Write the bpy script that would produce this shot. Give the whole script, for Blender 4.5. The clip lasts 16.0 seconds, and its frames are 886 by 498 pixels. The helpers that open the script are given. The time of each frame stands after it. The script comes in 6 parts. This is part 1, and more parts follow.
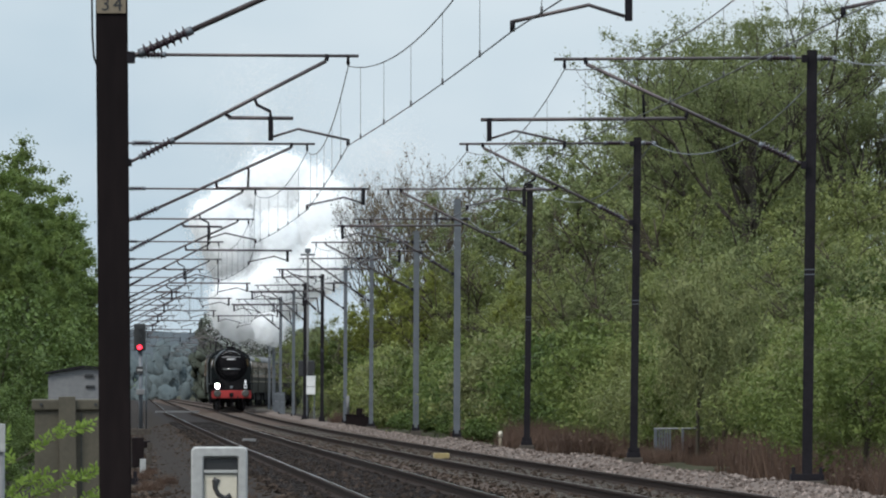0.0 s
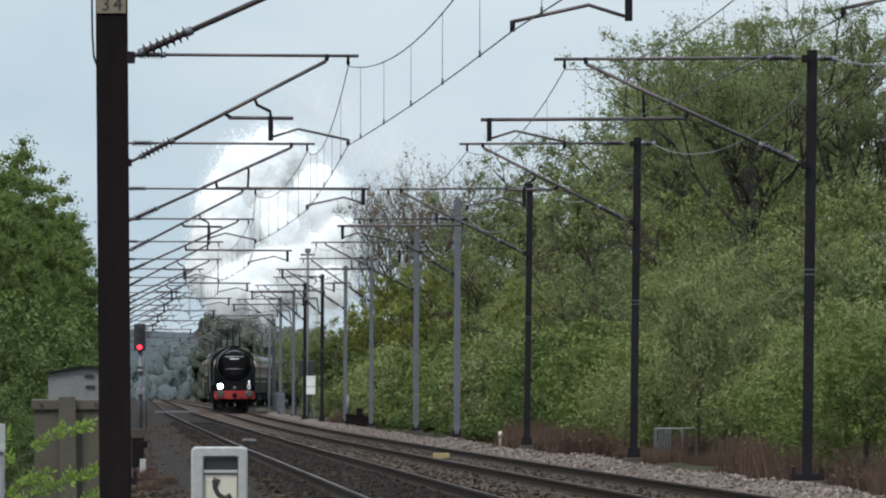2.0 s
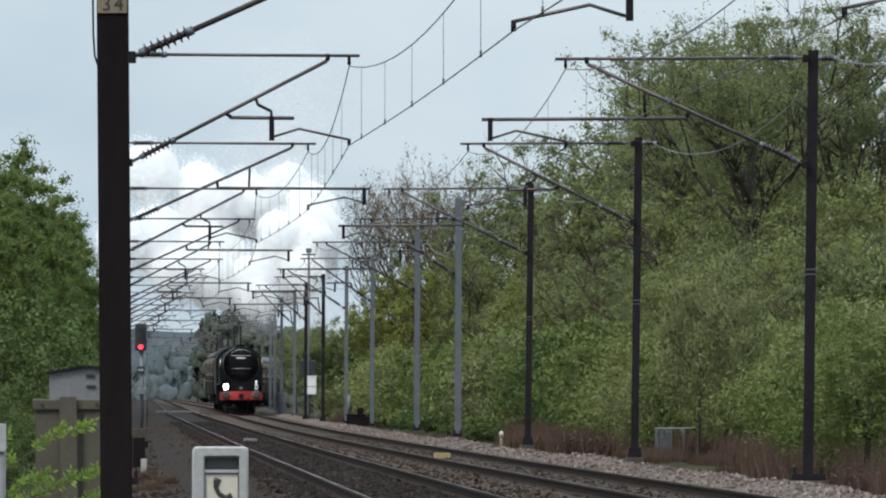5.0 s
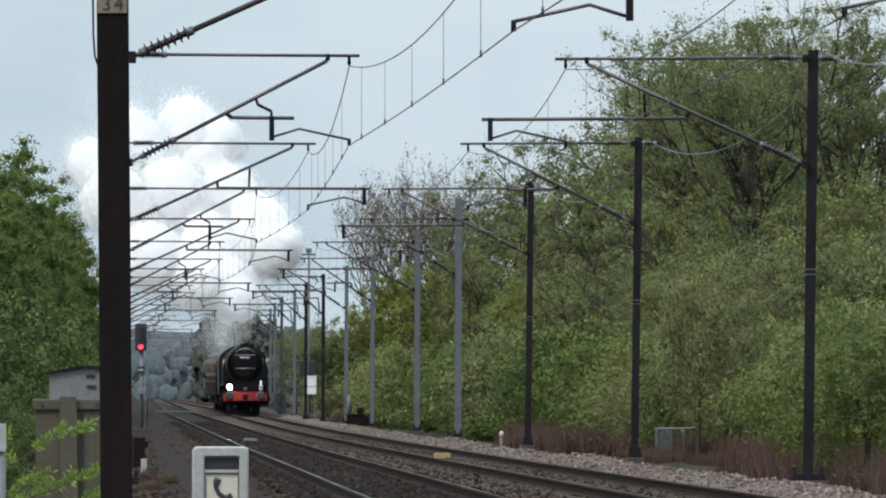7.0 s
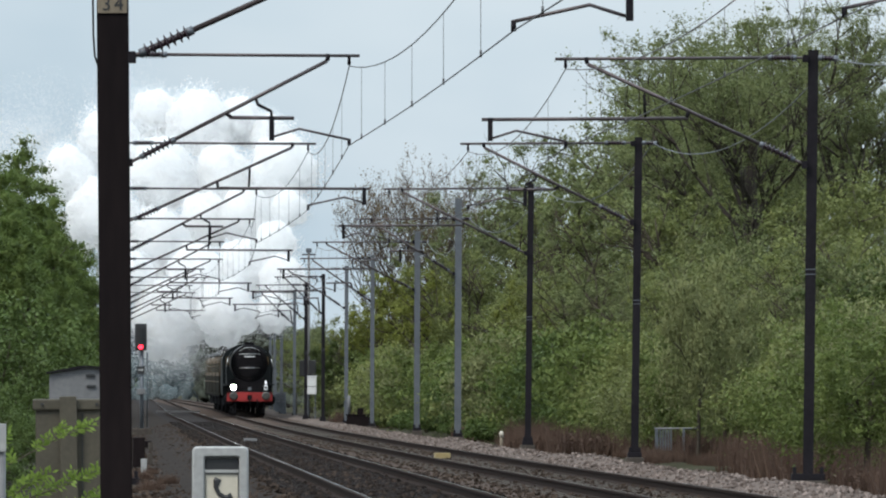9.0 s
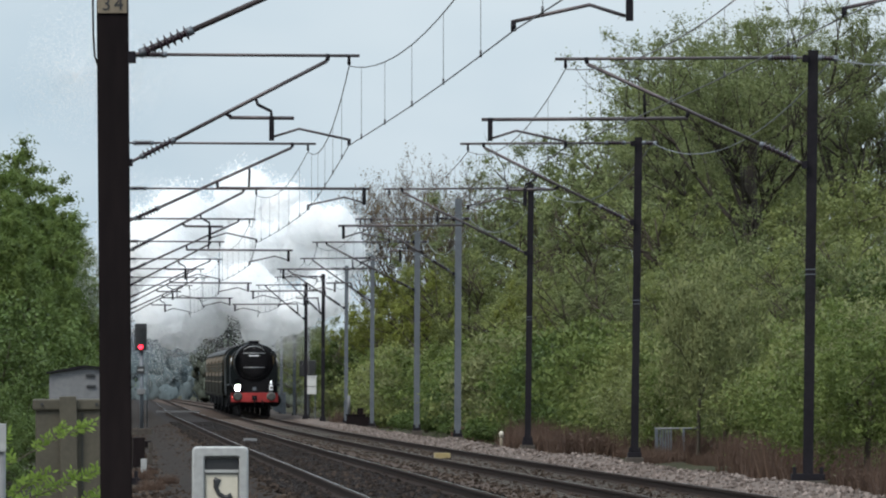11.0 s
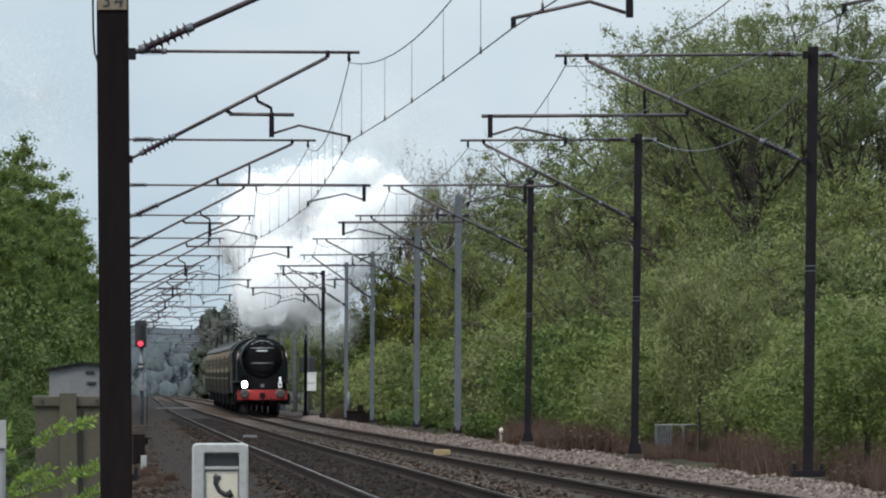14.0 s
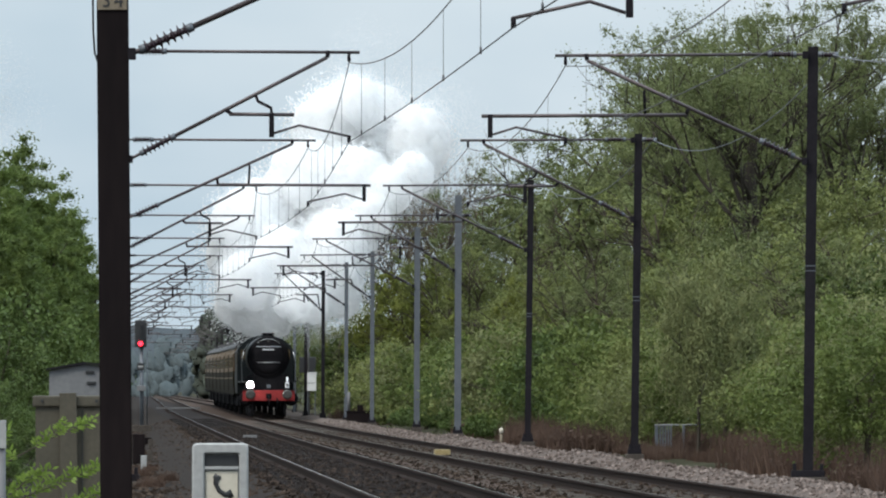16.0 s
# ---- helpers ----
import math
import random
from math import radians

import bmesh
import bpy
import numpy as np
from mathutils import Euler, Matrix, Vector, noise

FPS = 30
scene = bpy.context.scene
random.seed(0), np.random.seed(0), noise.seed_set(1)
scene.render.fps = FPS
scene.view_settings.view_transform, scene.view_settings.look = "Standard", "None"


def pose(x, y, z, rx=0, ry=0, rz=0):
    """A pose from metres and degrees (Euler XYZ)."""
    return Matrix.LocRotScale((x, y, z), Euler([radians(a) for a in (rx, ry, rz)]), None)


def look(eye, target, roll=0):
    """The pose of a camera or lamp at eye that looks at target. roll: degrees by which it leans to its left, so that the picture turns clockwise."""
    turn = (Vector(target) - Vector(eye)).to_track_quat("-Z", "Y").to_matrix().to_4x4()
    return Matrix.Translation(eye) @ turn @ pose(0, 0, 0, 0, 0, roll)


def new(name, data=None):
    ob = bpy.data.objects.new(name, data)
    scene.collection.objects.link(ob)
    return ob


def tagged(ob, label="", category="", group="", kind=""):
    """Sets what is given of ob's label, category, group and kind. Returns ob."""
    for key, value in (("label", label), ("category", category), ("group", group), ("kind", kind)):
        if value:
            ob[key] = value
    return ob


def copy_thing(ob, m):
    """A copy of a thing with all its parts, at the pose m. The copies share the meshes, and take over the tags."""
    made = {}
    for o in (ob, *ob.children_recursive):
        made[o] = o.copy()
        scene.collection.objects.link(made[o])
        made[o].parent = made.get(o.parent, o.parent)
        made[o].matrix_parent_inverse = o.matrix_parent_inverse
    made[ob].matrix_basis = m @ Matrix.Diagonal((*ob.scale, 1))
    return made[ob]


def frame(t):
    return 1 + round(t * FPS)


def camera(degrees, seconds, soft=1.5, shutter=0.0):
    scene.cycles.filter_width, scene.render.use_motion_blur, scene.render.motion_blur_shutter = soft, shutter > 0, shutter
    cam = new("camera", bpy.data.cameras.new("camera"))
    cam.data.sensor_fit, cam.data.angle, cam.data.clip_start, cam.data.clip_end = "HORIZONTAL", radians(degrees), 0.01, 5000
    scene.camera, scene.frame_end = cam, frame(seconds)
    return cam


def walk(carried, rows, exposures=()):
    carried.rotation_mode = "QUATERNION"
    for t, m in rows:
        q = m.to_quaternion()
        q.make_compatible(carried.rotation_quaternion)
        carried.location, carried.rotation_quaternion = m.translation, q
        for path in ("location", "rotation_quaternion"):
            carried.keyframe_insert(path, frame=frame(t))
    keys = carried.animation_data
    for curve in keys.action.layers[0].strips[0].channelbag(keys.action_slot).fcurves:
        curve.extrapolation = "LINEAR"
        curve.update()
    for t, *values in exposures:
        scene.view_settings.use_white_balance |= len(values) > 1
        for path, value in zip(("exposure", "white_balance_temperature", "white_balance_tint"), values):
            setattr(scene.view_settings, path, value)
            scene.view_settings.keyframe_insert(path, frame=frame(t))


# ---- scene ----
F = 17000.0            # focal length in picture units
EYE_Z = 1.17           # eye above the rail tops; rail tops are z = 0

# ---- camera ----
cam = camera(2 * math.degrees(math.atan(784 / F)), 16.0, soft=2.05)


def aim(dx, dy):
    """The pose for a picture shifted by dx, dy of its units from the resting aim."""
    unit = math.degrees(1 / F)
    return pose(0, 0, EYE_Z, 90 + (250 + dy) * unit, 0, dx * unit)


walk(cam, [(0, aim(-1.6, 0.3)), (2.6, aim(-1.6, 0.3)), (3.4, aim(0, 0)), (8.0, aim(0.2, 0)), (12.0, aim(0, 0)),
           (12.3, aim(0, -2.2)), (12.6, aim(0, -4.2)), (13.0, aim(0, -5.2)), (14.0, aim(0, -6.0)), (16.0, aim(0, -6.0))],
     exposures=[(0, 0.0), (16.0, 0.0)])

# ---- world and sun ----
SUN_EL, SUN_AZ = 52.0, 224.0      # degrees; azimuth clockwise from +Y
world = bpy.data.worlds.new("overcast_sky")
scene.world = world
world.use_nodes = True
wn, wl = world.node_tree.nodes, world.node_tree.links
wn.clear()
w_out = wn.new("ShaderNodeOutputWorld")
w_bg = wn.new("ShaderNodeBackground")
w_sky = wn.new("ShaderNodeTexSky")
w_sky.sky_type = 'NISHITA'
w_sky.sun_disc = False
w_sky.sun_elevation = radians(SUN_EL)
w_sky.sun_rotation = radians(SUN_AZ)
w_sky.air_density, w_sky.dust_density, w_sky.ozone_density = 1.0, 2.0, 1.0
# a thin, even layer of cloud over the blue
w_map = wn.new("ShaderNodeMapping")
w_co = wn.new("ShaderNodeTexCoord")
w_noise = wn.new("ShaderNodeTexNoise")
w_noise.inputs["Scale"].default_value = 14.0
w_noise.inputs["Detail"].default_value = 4.0
w_map.inputs["Scale"].default_value = (1, 1, 2.2)
w_ramp = wn.new("ShaderNodeValToRGB")
w_ramp.color_ramp.elements[0].position, w_ramp.color_ramp.elements[1].position = 0.3, 0.72
w_ramp.color_ramp.elements[0].color = (5.4, 6.8, 7.9, 1)
w_ramp.color_ramp.elements[1].color = (8.0, 8.9, 9.5, 1)
w_mix = wn.new("ShaderNodeMix")
w_mix.data_type = 'RGBA'
w_mix.inputs["Factor"].default_value = 0.9
wl.new(w_co.outputs["Generated"], w_map.inputs["Vector"])
wl.new(w_map.outputs["Vector"], w_noise.inputs["Vector"])
wl.new(w_noise.outputs["Fac"], w_ramp.inputs["Fac"])
wl.new(w_sky.outputs["Color"], w_mix.inputs[6])
wl.new(w_ramp.outputs["Color"], w_mix.inputs[7])
# an overcast sky grows brighter from the horizon to the zenith
w_sep = wn.new("ShaderNodeSeparateXYZ")
w_rise = wn.new("ShaderNodeMapRange")
w_rise.inputs["From Min"].default_value, w_rise.inputs["From Max"].default_value = 0.06, 1.0
w_rise.inputs["To Min"].default_value, w_rise.inputs["To Max"].default_value = 1.0, 3.0
w_bright = wn.new("ShaderNodeVectorMath")
w_bright.operation = 'SCALE'
wl.new(w_co.outputs["Generated"], w_sep.inputs["Vector"])
wl.new(w_sep.outputs["Z"], w_rise.inputs["Value"])
wl.new(w_mix.outputs[2], w_bright.inputs[0])
wl.new(w_rise.outputs["Result"], w_bright.inputs["Scale"])
wl.new(w_bright.outputs["Vector"], w_bg.inputs["Color"])
w_bg.inputs["Strength"].default_value = 0.1
wl.new(w_bg.outputs["Background"], w_out.inputs["Surface"])

sun_data = bpy.data.lights.new("sun", 'SUN')
sun_data.energy, sun_data.angle, sun_data.color = 2.5, radians(16), (1.0, 0.94, 0.86)
sun = new("sun", sun_data)
_a, _e = radians(SUN_AZ), radians(SUN_EL)
_d = Vector((math.sin(_a) * math.cos(_e), math.cos(_a) * math.cos(_e), math.sin(_e)))
sun.matrix_world = look(_d * 50, (0, 0, 0))


# ---- materials ----
def mat(name, c1, c2=None, scale=4.0, rough=0.7, metal=0.0, bump=0.0, fine=None, emit=0.0, per=0.0, translucent=0.0, alpha=1.0, stretch=(1, 1, 1), spec=0.5):
    """A node material: two colours mixed by noise at two scales, relief, and a random change per object (per)."""
    m = bpy.data.materials.new(name)
    m.use_nodes = True
    n, l = m.node_tree.nodes, m.node_tree.links
    b = n["Principled BSDF"]
    b.inputs["Roughness"].default_value = rough
    b.inputs["Metallic"].default_value = metal
    b.inputs["Specular IOR Level"].default_value = spec if rough < 0.75 else min(spec, 0.06)
    c2 = c2 or c1
    co = n.new("ShaderNodeTexCoord")
    mp = n.new("ShaderNodeMapping")
    mp.inputs["Scale"].default_value = stretch
    l.new(co.outputs["Object"], mp.inputs["Vector"])
    t1 = n.new("ShaderNodeTexNoise")
    t1.inputs["Scale"].default_value, t1.inputs["Detail"].default_value = scale, 5.0
    t2 = n.new("ShaderNodeTexNoise")
    t2.inputs["Scale"].default_value, t2.inputs["Detail"].default_value = fine or scale * 7.3, 3.0
    for t in (t1, t2):
        l.new(mp.outputs["Vector"], t.inputs["Vector"])
    mx = n.new("ShaderNodeMix")
    mx.data_type = 'FLOAT'
    mx.inputs["Factor"].default_value = 0.45
    l.new(t1.outputs["Fac"], mx.inputs["A"])
    l.new(t2.outputs["Fac"], mx.inputs["B"])
    rp = n.new("ShaderNodeValToRGB")
    rp.color_ramp.elements[0].position, rp.color_ramp.elements[1].position = 0.32, 0.68
    rp.color_ramp.elements[0].color, rp.color_ramp.elements[1].color = (*c1, 1), (*c2, 1)
    l.new(mx.outputs["Result"], rp.inputs["Fac"])
    col = rp.outputs["Color"]
    if per:
        oi = n.new("ShaderNodeObjectInfo")
        mr = n.new("ShaderNodeMapRange")
        mr.inputs["To Min"].default_value, mr.inputs["To Max"].default_value = 1 - per, 1 + per
        l.new(oi.outputs["Random"], mr.inputs["Value"])
        hs = n.new("ShaderNodeHueSaturation")
        l.new(mr.outputs["Result"], hs.inputs["Value"])
        l.new(col, hs.inputs["Color"])
        col = hs.outputs["Color"]
    l.new(col, b.inputs["Base Color"])
    if bump:
        bp = n.new("ShaderNodeBump")
        bp.inputs["Strength"].default_value = bump
        l.new(mx.outputs["Result"], bp.inputs["Height"])
        l.new(bp.outputs["Normal"], b.inputs["Normal"])
    if emit:
        b.inputs["Emission Color"].default_value = (*c1, 1)
        b.inputs["Emission Strength"].default_value = emit
    out = n["Material Output"]
    sh = b.outputs["BSDF"]
    if translucent:
        tr = n.new("ShaderNodeBsdfTranslucent")
        l.new(col, tr.inputs["Color"])
        ms = n.new("ShaderNodeMixShader")
        ms.inputs["Fac"].default_value = translucent
        l.new(sh, ms.inputs[1])
        l.new(tr.outputs["BSDF"], ms.inputs[2])
        sh = ms.outputs["Shader"]
    if alpha < 1:
        tp = n.new("ShaderNodeBsdfTransparent")
        ms = n.new("ShaderNodeMixShader")
        ms.inputs["Fac"].default_value = alpha
        l.new(tp.outputs["BSDF"], ms.inputs[1])
        l.new(sh, ms.inputs[2])
        sh = ms.outputs["Shader"]
    l.new(sh, out.inputs["Surface"])
    return m


def leaf_mat(name, c1, c2, c3, thin=0.34, rough=0.6):
    """Foliage: each leaf of the crown takes its own shade, with broad drifts of tone over the crown."""
    m = bpy.data.materials.new(name)
    m.use_nodes = True
    n, l = m.node_tree.nodes, m.node_tree.links
    b = n["Principled BSDF"]
    b.inputs["Roughness"].default_value = rough
    b.inputs["Specular IOR Level"].default_value = 0.2 if rough < 0.75 else 0.05
    ge = n.new("ShaderNodeNewGeometry")
    co = n.new("ShaderNodeTexCoord")
    t = n.new("ShaderNodeTexNoise")
    t.inputs["Scale"].default_value = 0.9
    l.new(co.outputs["Object"], t.inputs["Vector"])
    mx = n.new("ShaderNodeMix")
    mx.data_type = 'FLOAT'
    mx.inputs["Factor"].default_value = 0.62 if thin > 0 else 0.5
    l.new(ge.outputs["Random Per Island"], mx.inputs["A"])
    l.new(t.outputs["Fac"], mx.inputs["B"])
    rp = n.new("ShaderNodeValToRGB")
    e = rp.color_ramp.elements
    e[0].position, e[1].position = 0.2, 0.8
    ease = 0.4 if thin > 0 else 0.0
    c1 = [a + (b2 - a) * ease for a, b2 in zip(c1, c2)]
    c3 = [a + (b2 - a) * ease for a, b2 in zip(c3, c2)]
    e[0].color, e[1].color = (*c1, 1), (*c3, 1)
    k = e.new(0.5)
    k.color = (*c2, 1)
    l.new(mx.outputs["Result"], rp.inputs["Fac"])
    oi = n.new("ShaderNodeObjectInfo")
    mr = n.new("ShaderNodeMapRange")
    mr.inputs["To Min"].default_value, mr.inputs["To Max"].default_value = 0.84, 1.18
    l.new(oi.outputs["Random"], mr.inputs["Value"])
    hs = n.new("ShaderNodeHueSaturation")
    l.new(mr.outputs["Result"], hs.inputs["Value"])
    l.new(rp.outputs["Color"], hs.inputs["Color"])
    l.new(hs.outputs["Color"], b.inputs["Base Color"])
    tr = n.new("ShaderNodeBsdfTranslucent")
    l.new(hs.outputs["Color"], tr.inputs["Color"])
    ms = n.new("ShaderNodeMixShader")
    ms.inputs["Fac"].default_value = thin
    l.new(b.outputs["BSDF"], ms.inputs[1])
    l.new(tr.outputs["BSDF"], ms.inputs[2])
    l.new(ms.outputs["Shader"], n["Material Output"].inputs["Surface"])
    return m


M_DARK_STEEL = mat("dark_painted_steel", (0.010, 0.009, 0.011), (0.020, 0.018, 0.021), 2.0, 0.8, 0.0, 0.05)
M_BROWN_STEEL = mat("weathered_brown_steel", (0.008, 0.0062, 0.0066), (0.015, 0.011, 0.011), 1.5, 0.9, 0.0, 0.08, stretch=(1, 1, 0.2))
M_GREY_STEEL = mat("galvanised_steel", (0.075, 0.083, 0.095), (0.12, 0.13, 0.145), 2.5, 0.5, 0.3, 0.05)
M_TUBE = mat("weathered_tube_steel", (0.05, 0.042, 0.045), (0.10, 0.08, 0.08), 5.0, 0.5, 0.5)
M_INSULATOR = mat("brown_glazed_porcelain", (0.0189, 0.0110, 0.0150), (0.0315, 0.0200, 0.0250), 8.0, 0.25)
M_WIRE = mat("weathered_copper_wire", (0.045, 0.045, 0.05), (0.08, 0.078, 0.08), 3.0, 0.5, 0.5)
M_CONCRETE = mat("stained_concrete", (0.0400, 0.0336, 0.0288), (0.0880, 0.0760, 0.0656), 3.0, 0.9, 0, 0.3)
M_RAIL_SIDE = mat("rusty_rail_side", (0.0121, 0.0075, 0.0057), (0.0264, 0.0160, 0.0119), 6.0, 0.85, 0.1, 0.1)
M_RAIL_TOP = mat("polished_rail_head", (0.1716, 0.1716, 0.1794), (0.2652, 0.2652, 0.2730), 6.0, 0.10, 1.0)
M_BALLAST = mat("brown_ballast", (0.0238, 0.0160, 0.0122), (0.0765, 0.0543, 0.0428), 2.2, 0.95, 0, 0.6, fine=22)
M_BALLAST_DARK = mat("oily_dark_ballast", (0.0080, 0.0063, 0.0059), (0.0214, 0.0163, 0.0149), 2.2, 0.9, 0, 0.6, fine=22)
M_STONE_LIGHT = mat("pale_fresh_ballast", (0.0475, 0.0361, 0.0304), (0.1425, 0.1121, 0.0969), 1.5, 0.95, 0, 0.5, fine=20, per=0.15)
M_CESS = mat("gritty_brown_earth", (0.0088, 0.0062, 0.0047), (0.0238, 0.0176, 0.0140), 1.6, 0.95, 0, 0.6, fine=18)
M_GRASS_GROUND = mat("rough_grassy_earth", (0.018, 0.018, 0.010), (0.045, 0.042, 0.022), 0.5, 0.95, 0, 0.4, fine=9)
# far wood foliage pulled to pale blue-grey: distance haze put into the colour
M_FAR_WOOD = mat("haze_tinted_far_foliage", (0.0595, 0.0745, 0.0799), (0.0945, 0.1136, 0.1184), 0.35, 1.0, 0, 0.6, fine=2.2)
# far trees greyed and lightened in their colour to carry haze
M_FAR_TREE = mat("haze_dulled_far_foliage", (0.0476, 0.0555, 0.0447), (0.0873, 0.0966, 0.0771), 1.2, 1.0, 0, 0.5, fine=5)
M_BARK = mat("grey_brown_bark", (0.035, 0.028, 0.022), (0.09, 0.075, 0.06), 6, 0.9, 0, 0.5, stretch=(1, 1, 0.25))
M_DARK_BARK = mat("dark_wet_bark", (0.034, 0.029, 0.024), (0.075, 0.064, 0.054), 6, 0.9, 0, 0.5, stretch=(1, 1, 0.25))
M_CASE_WHITE = mat("clean_white_paint", (0.55, 0.55, 0.54), (0.68, 0.68, 0.67), 3, 0.6)
M_WHITE_PAINT = mat("off_white_paint", (0.22, 0.22, 0.215), (0.34, 0.34, 0.33), 3, 0.6)
M_BLACK = mat("black_plastic", (0.012, 0.012, 0.013), (0.022, 0.022, 0.023), 5, 0.5)
M_LOCO = mat("black_green_loco_paint", (0.0048, 0.0066, 0.0072), (0.0084, 0.0102, 0.0111), 3, 0.45, 0.0, spec=0.14)
M_LOCO_DULL = mat("sooty_black_metal", (0.005, 0.005, 0.006), (0.011, 0.010, 0.011), 4, 0.8)
M_RED = mat("red_buffer_beam_paint", (0.19, 0.016, 0.016), (0.25, 0.026, 0.025), 5, 0.55, spec=0.25)
M_STEEL_BRIGHT = mat("bright_steel", (0.35, 0.35, 0.36), (0.5, 0.5, 0.5), 5, 0.35, 0.8)
M_STEEL_WORN = mat("worn_greasy_steel", (0.035, 0.032, 0.03), (0.07, 0.064, 0.058), 5, 0.55, 0.3)
M_CREAM = mat("cream_coach_paint", (0.085, 0.058, 0.034), (0.130, 0.092, 0.056), 2, 0.6, spec=0.2)
M_UMBER = mat("dark_umber_coach_paint", (0.0130, 0.0120, 0.0080), (0.0210, 0.0185, 0.0130), 2, 0.8)
M_ROOF = mat("sooty_grey_roof", (0.035, 0.035, 0.037), (0.075, 0.072, 0.072), 1.2, 0.6, spec=0.25)
M_GLASS = mat("dark_coach_glass", (0.05, 0.036, 0.02), (0.075, 0.055, 0.03), 3, 0.25, spec=0.25)
M_RAIL_DULL = mat("dull_brown_rail_head", (0.0420, 0.0322, 0.0266), (0.0700, 0.0560, 0.0462), 6.0, 0.5, 0.6)
M_OLIVE_BOX = mat("faded_olive_box_paint", (0.040, 0.034, 0.021), (0.070, 0.060, 0.040), 2.5, 0.7, 0, 0.1)
M_PALE_GREY = mat("pale_grey_hut_paint", (0.10, 0.10, 0.105), (0.155, 0.155, 0.155), 1.8, 0.7, 0, 0.1)
M_TAN = mat("faded_tan_plate", (0.12, 0.095, 0.065), (0.18, 0.145, 0.10), 5, 0.7)
M_YELLOW = mat("dirty_yellow_paint", (0.22, 0.16, 0.06), (0.32, 0.25, 0.12), 9, 0.7)
M_CREAM_PANEL = mat("cream_panel", (0.42, 0.38, 0.30), (0.50, 0.46, 0.38), 4, 0.6)
M_STEAM = mat("steam", (0.97, 0.97, 0.97), (0.985, 0.985, 0.985), 1.5, 1.0, translucent=0.72)
M_VAPOUR = mat("steam_droplets", (0.97, 0.97, 0.97), (0.985, 0.985, 0.985), 1.5, 1.0, translucent=0.6)
M_HEADLIGHT = mat("glowing_headlight_glass", (1.0, 0.98, 0.90), None, 1, 0.3, emit=450)
M_LAMP_WHITE = mat("white_lamp_enamel", (0.75, 0.75, 0.78), (0.85, 0.85, 0.86), 3, 0.4)
M_RED_LIGHT = mat("glowing_red_signal_lens", (1.0, 0.025, 0.05), None, 1, 0.3, emit=4)
S_BROWN = leaf_mat("brown_stones", (0.0119, 0.0081, 0.0058), (0.0297, 0.0211, 0.0162), (0.0792, 0.0589, 0.0464), 0.0, 0.95)
S_DARK = leaf_mat("oily_stones", (0.0072, 0.0058, 0.0050), (0.0173, 0.0134, 0.0114), (0.0432, 0.0319, 0.0258), 0.0, 0.95)
S_PALE = leaf_mat("pale_stones", (0.05, 0.038, 0.033), (0.12, 0.095, 0.083), (0.24, 0.195, 0.175), 0.0, 0.95)
L_SPRING = leaf_mat("fresh_spring_leaves", (0.0684, 0.0972, 0.0225), (0.1071, 0.1413, 0.0360), (0.1710, 0.2052, 0.0621))
L_DEEP = leaf_mat("deep_green_leaves", (0.0263, 0.0433, 0.0102), (0.0510, 0.0731, 0.0170), (0.0867, 0.1122, 0.0289))
L_OLIVE = leaf_mat("olive_green_leaves", (0.0952, 0.1144, 0.0335), (0.1522, 0.1758, 0.0567), (0.2287, 0.2530, 0.0893))
L_SILVER = leaf_mat("silvery_green_leaves", (0.0968, 0.1109, 0.0423), (0.1562, 0.1714, 0.0706), (0.2369, 0.2419, 0.1169))
L_YELLOW = leaf_mat("yellow_green_leaves", (0.0806, 0.0902, 0.0165), (0.1277, 0.1431, 0.0275), (0.1823, 0.1999, 0.0462))
L_LEFT = leaf_mat("mid_green_leaves", (0.0410, 0.0674, 0.0153), (0.0689, 0.1026, 0.0263), (0.1050, 0.1434, 0.0450))
L_SLIM = leaf_mat("soft_mid_green_leaves", (0.0666, 0.1027, 0.0230), (0.1120, 0.1565, 0.0395), (0.1706, 0.2186, 0.0675), 0.42)
L_AIRY = leaf_mat("greyish_young_leaves", (0.0941, 0.1142, 0.0432), (0.1498, 0.1766, 0.0701), (0.2131, 0.2410, 0.1027))
L_BROWN = leaf_mat("brown_bracken", (0.050, 0.030, 0.022), (0.085, 0.052, 0.038), (0.140, 0.095, 0.065))
L_SAPLING = leaf_mat("bright_young_leaves", (0.1105, 0.1700, 0.0298), (0.1530, 0.2210, 0.0425), (0.2040, 0.2805, 0.0680))
L_BUD = leaf_mat("russet_buds", (0.0760, 0.0506, 0.0336), (0.1235, 0.0920, 0.0525), (0.1615, 0.1288, 0.0788))


# ---- mesh helpers ----
def add_box(bm, x0, x1, y0, y1, z0, z1, bevel=0.0):
    r = bmesh.ops.create_cube(bm, size=1.0)
    bmesh.ops.transform(bm, verts=r["verts"], matrix=Matrix.Translation(((x0 + x1) / 2, (y0 + y1) / 2, (z0 + z1) / 2)) @ Matrix.Diagonal((abs(x1 - x0), abs(y1 - y0), abs(z1 - z0), 1)))
    if bevel:
        es = list({e for v in r["verts"] for e in v.link_edges})
        bmesh.ops.bevel(bm, geom=es, offset=bevel, segments=2, affect='EDGES', profile=0.6)
    return bm


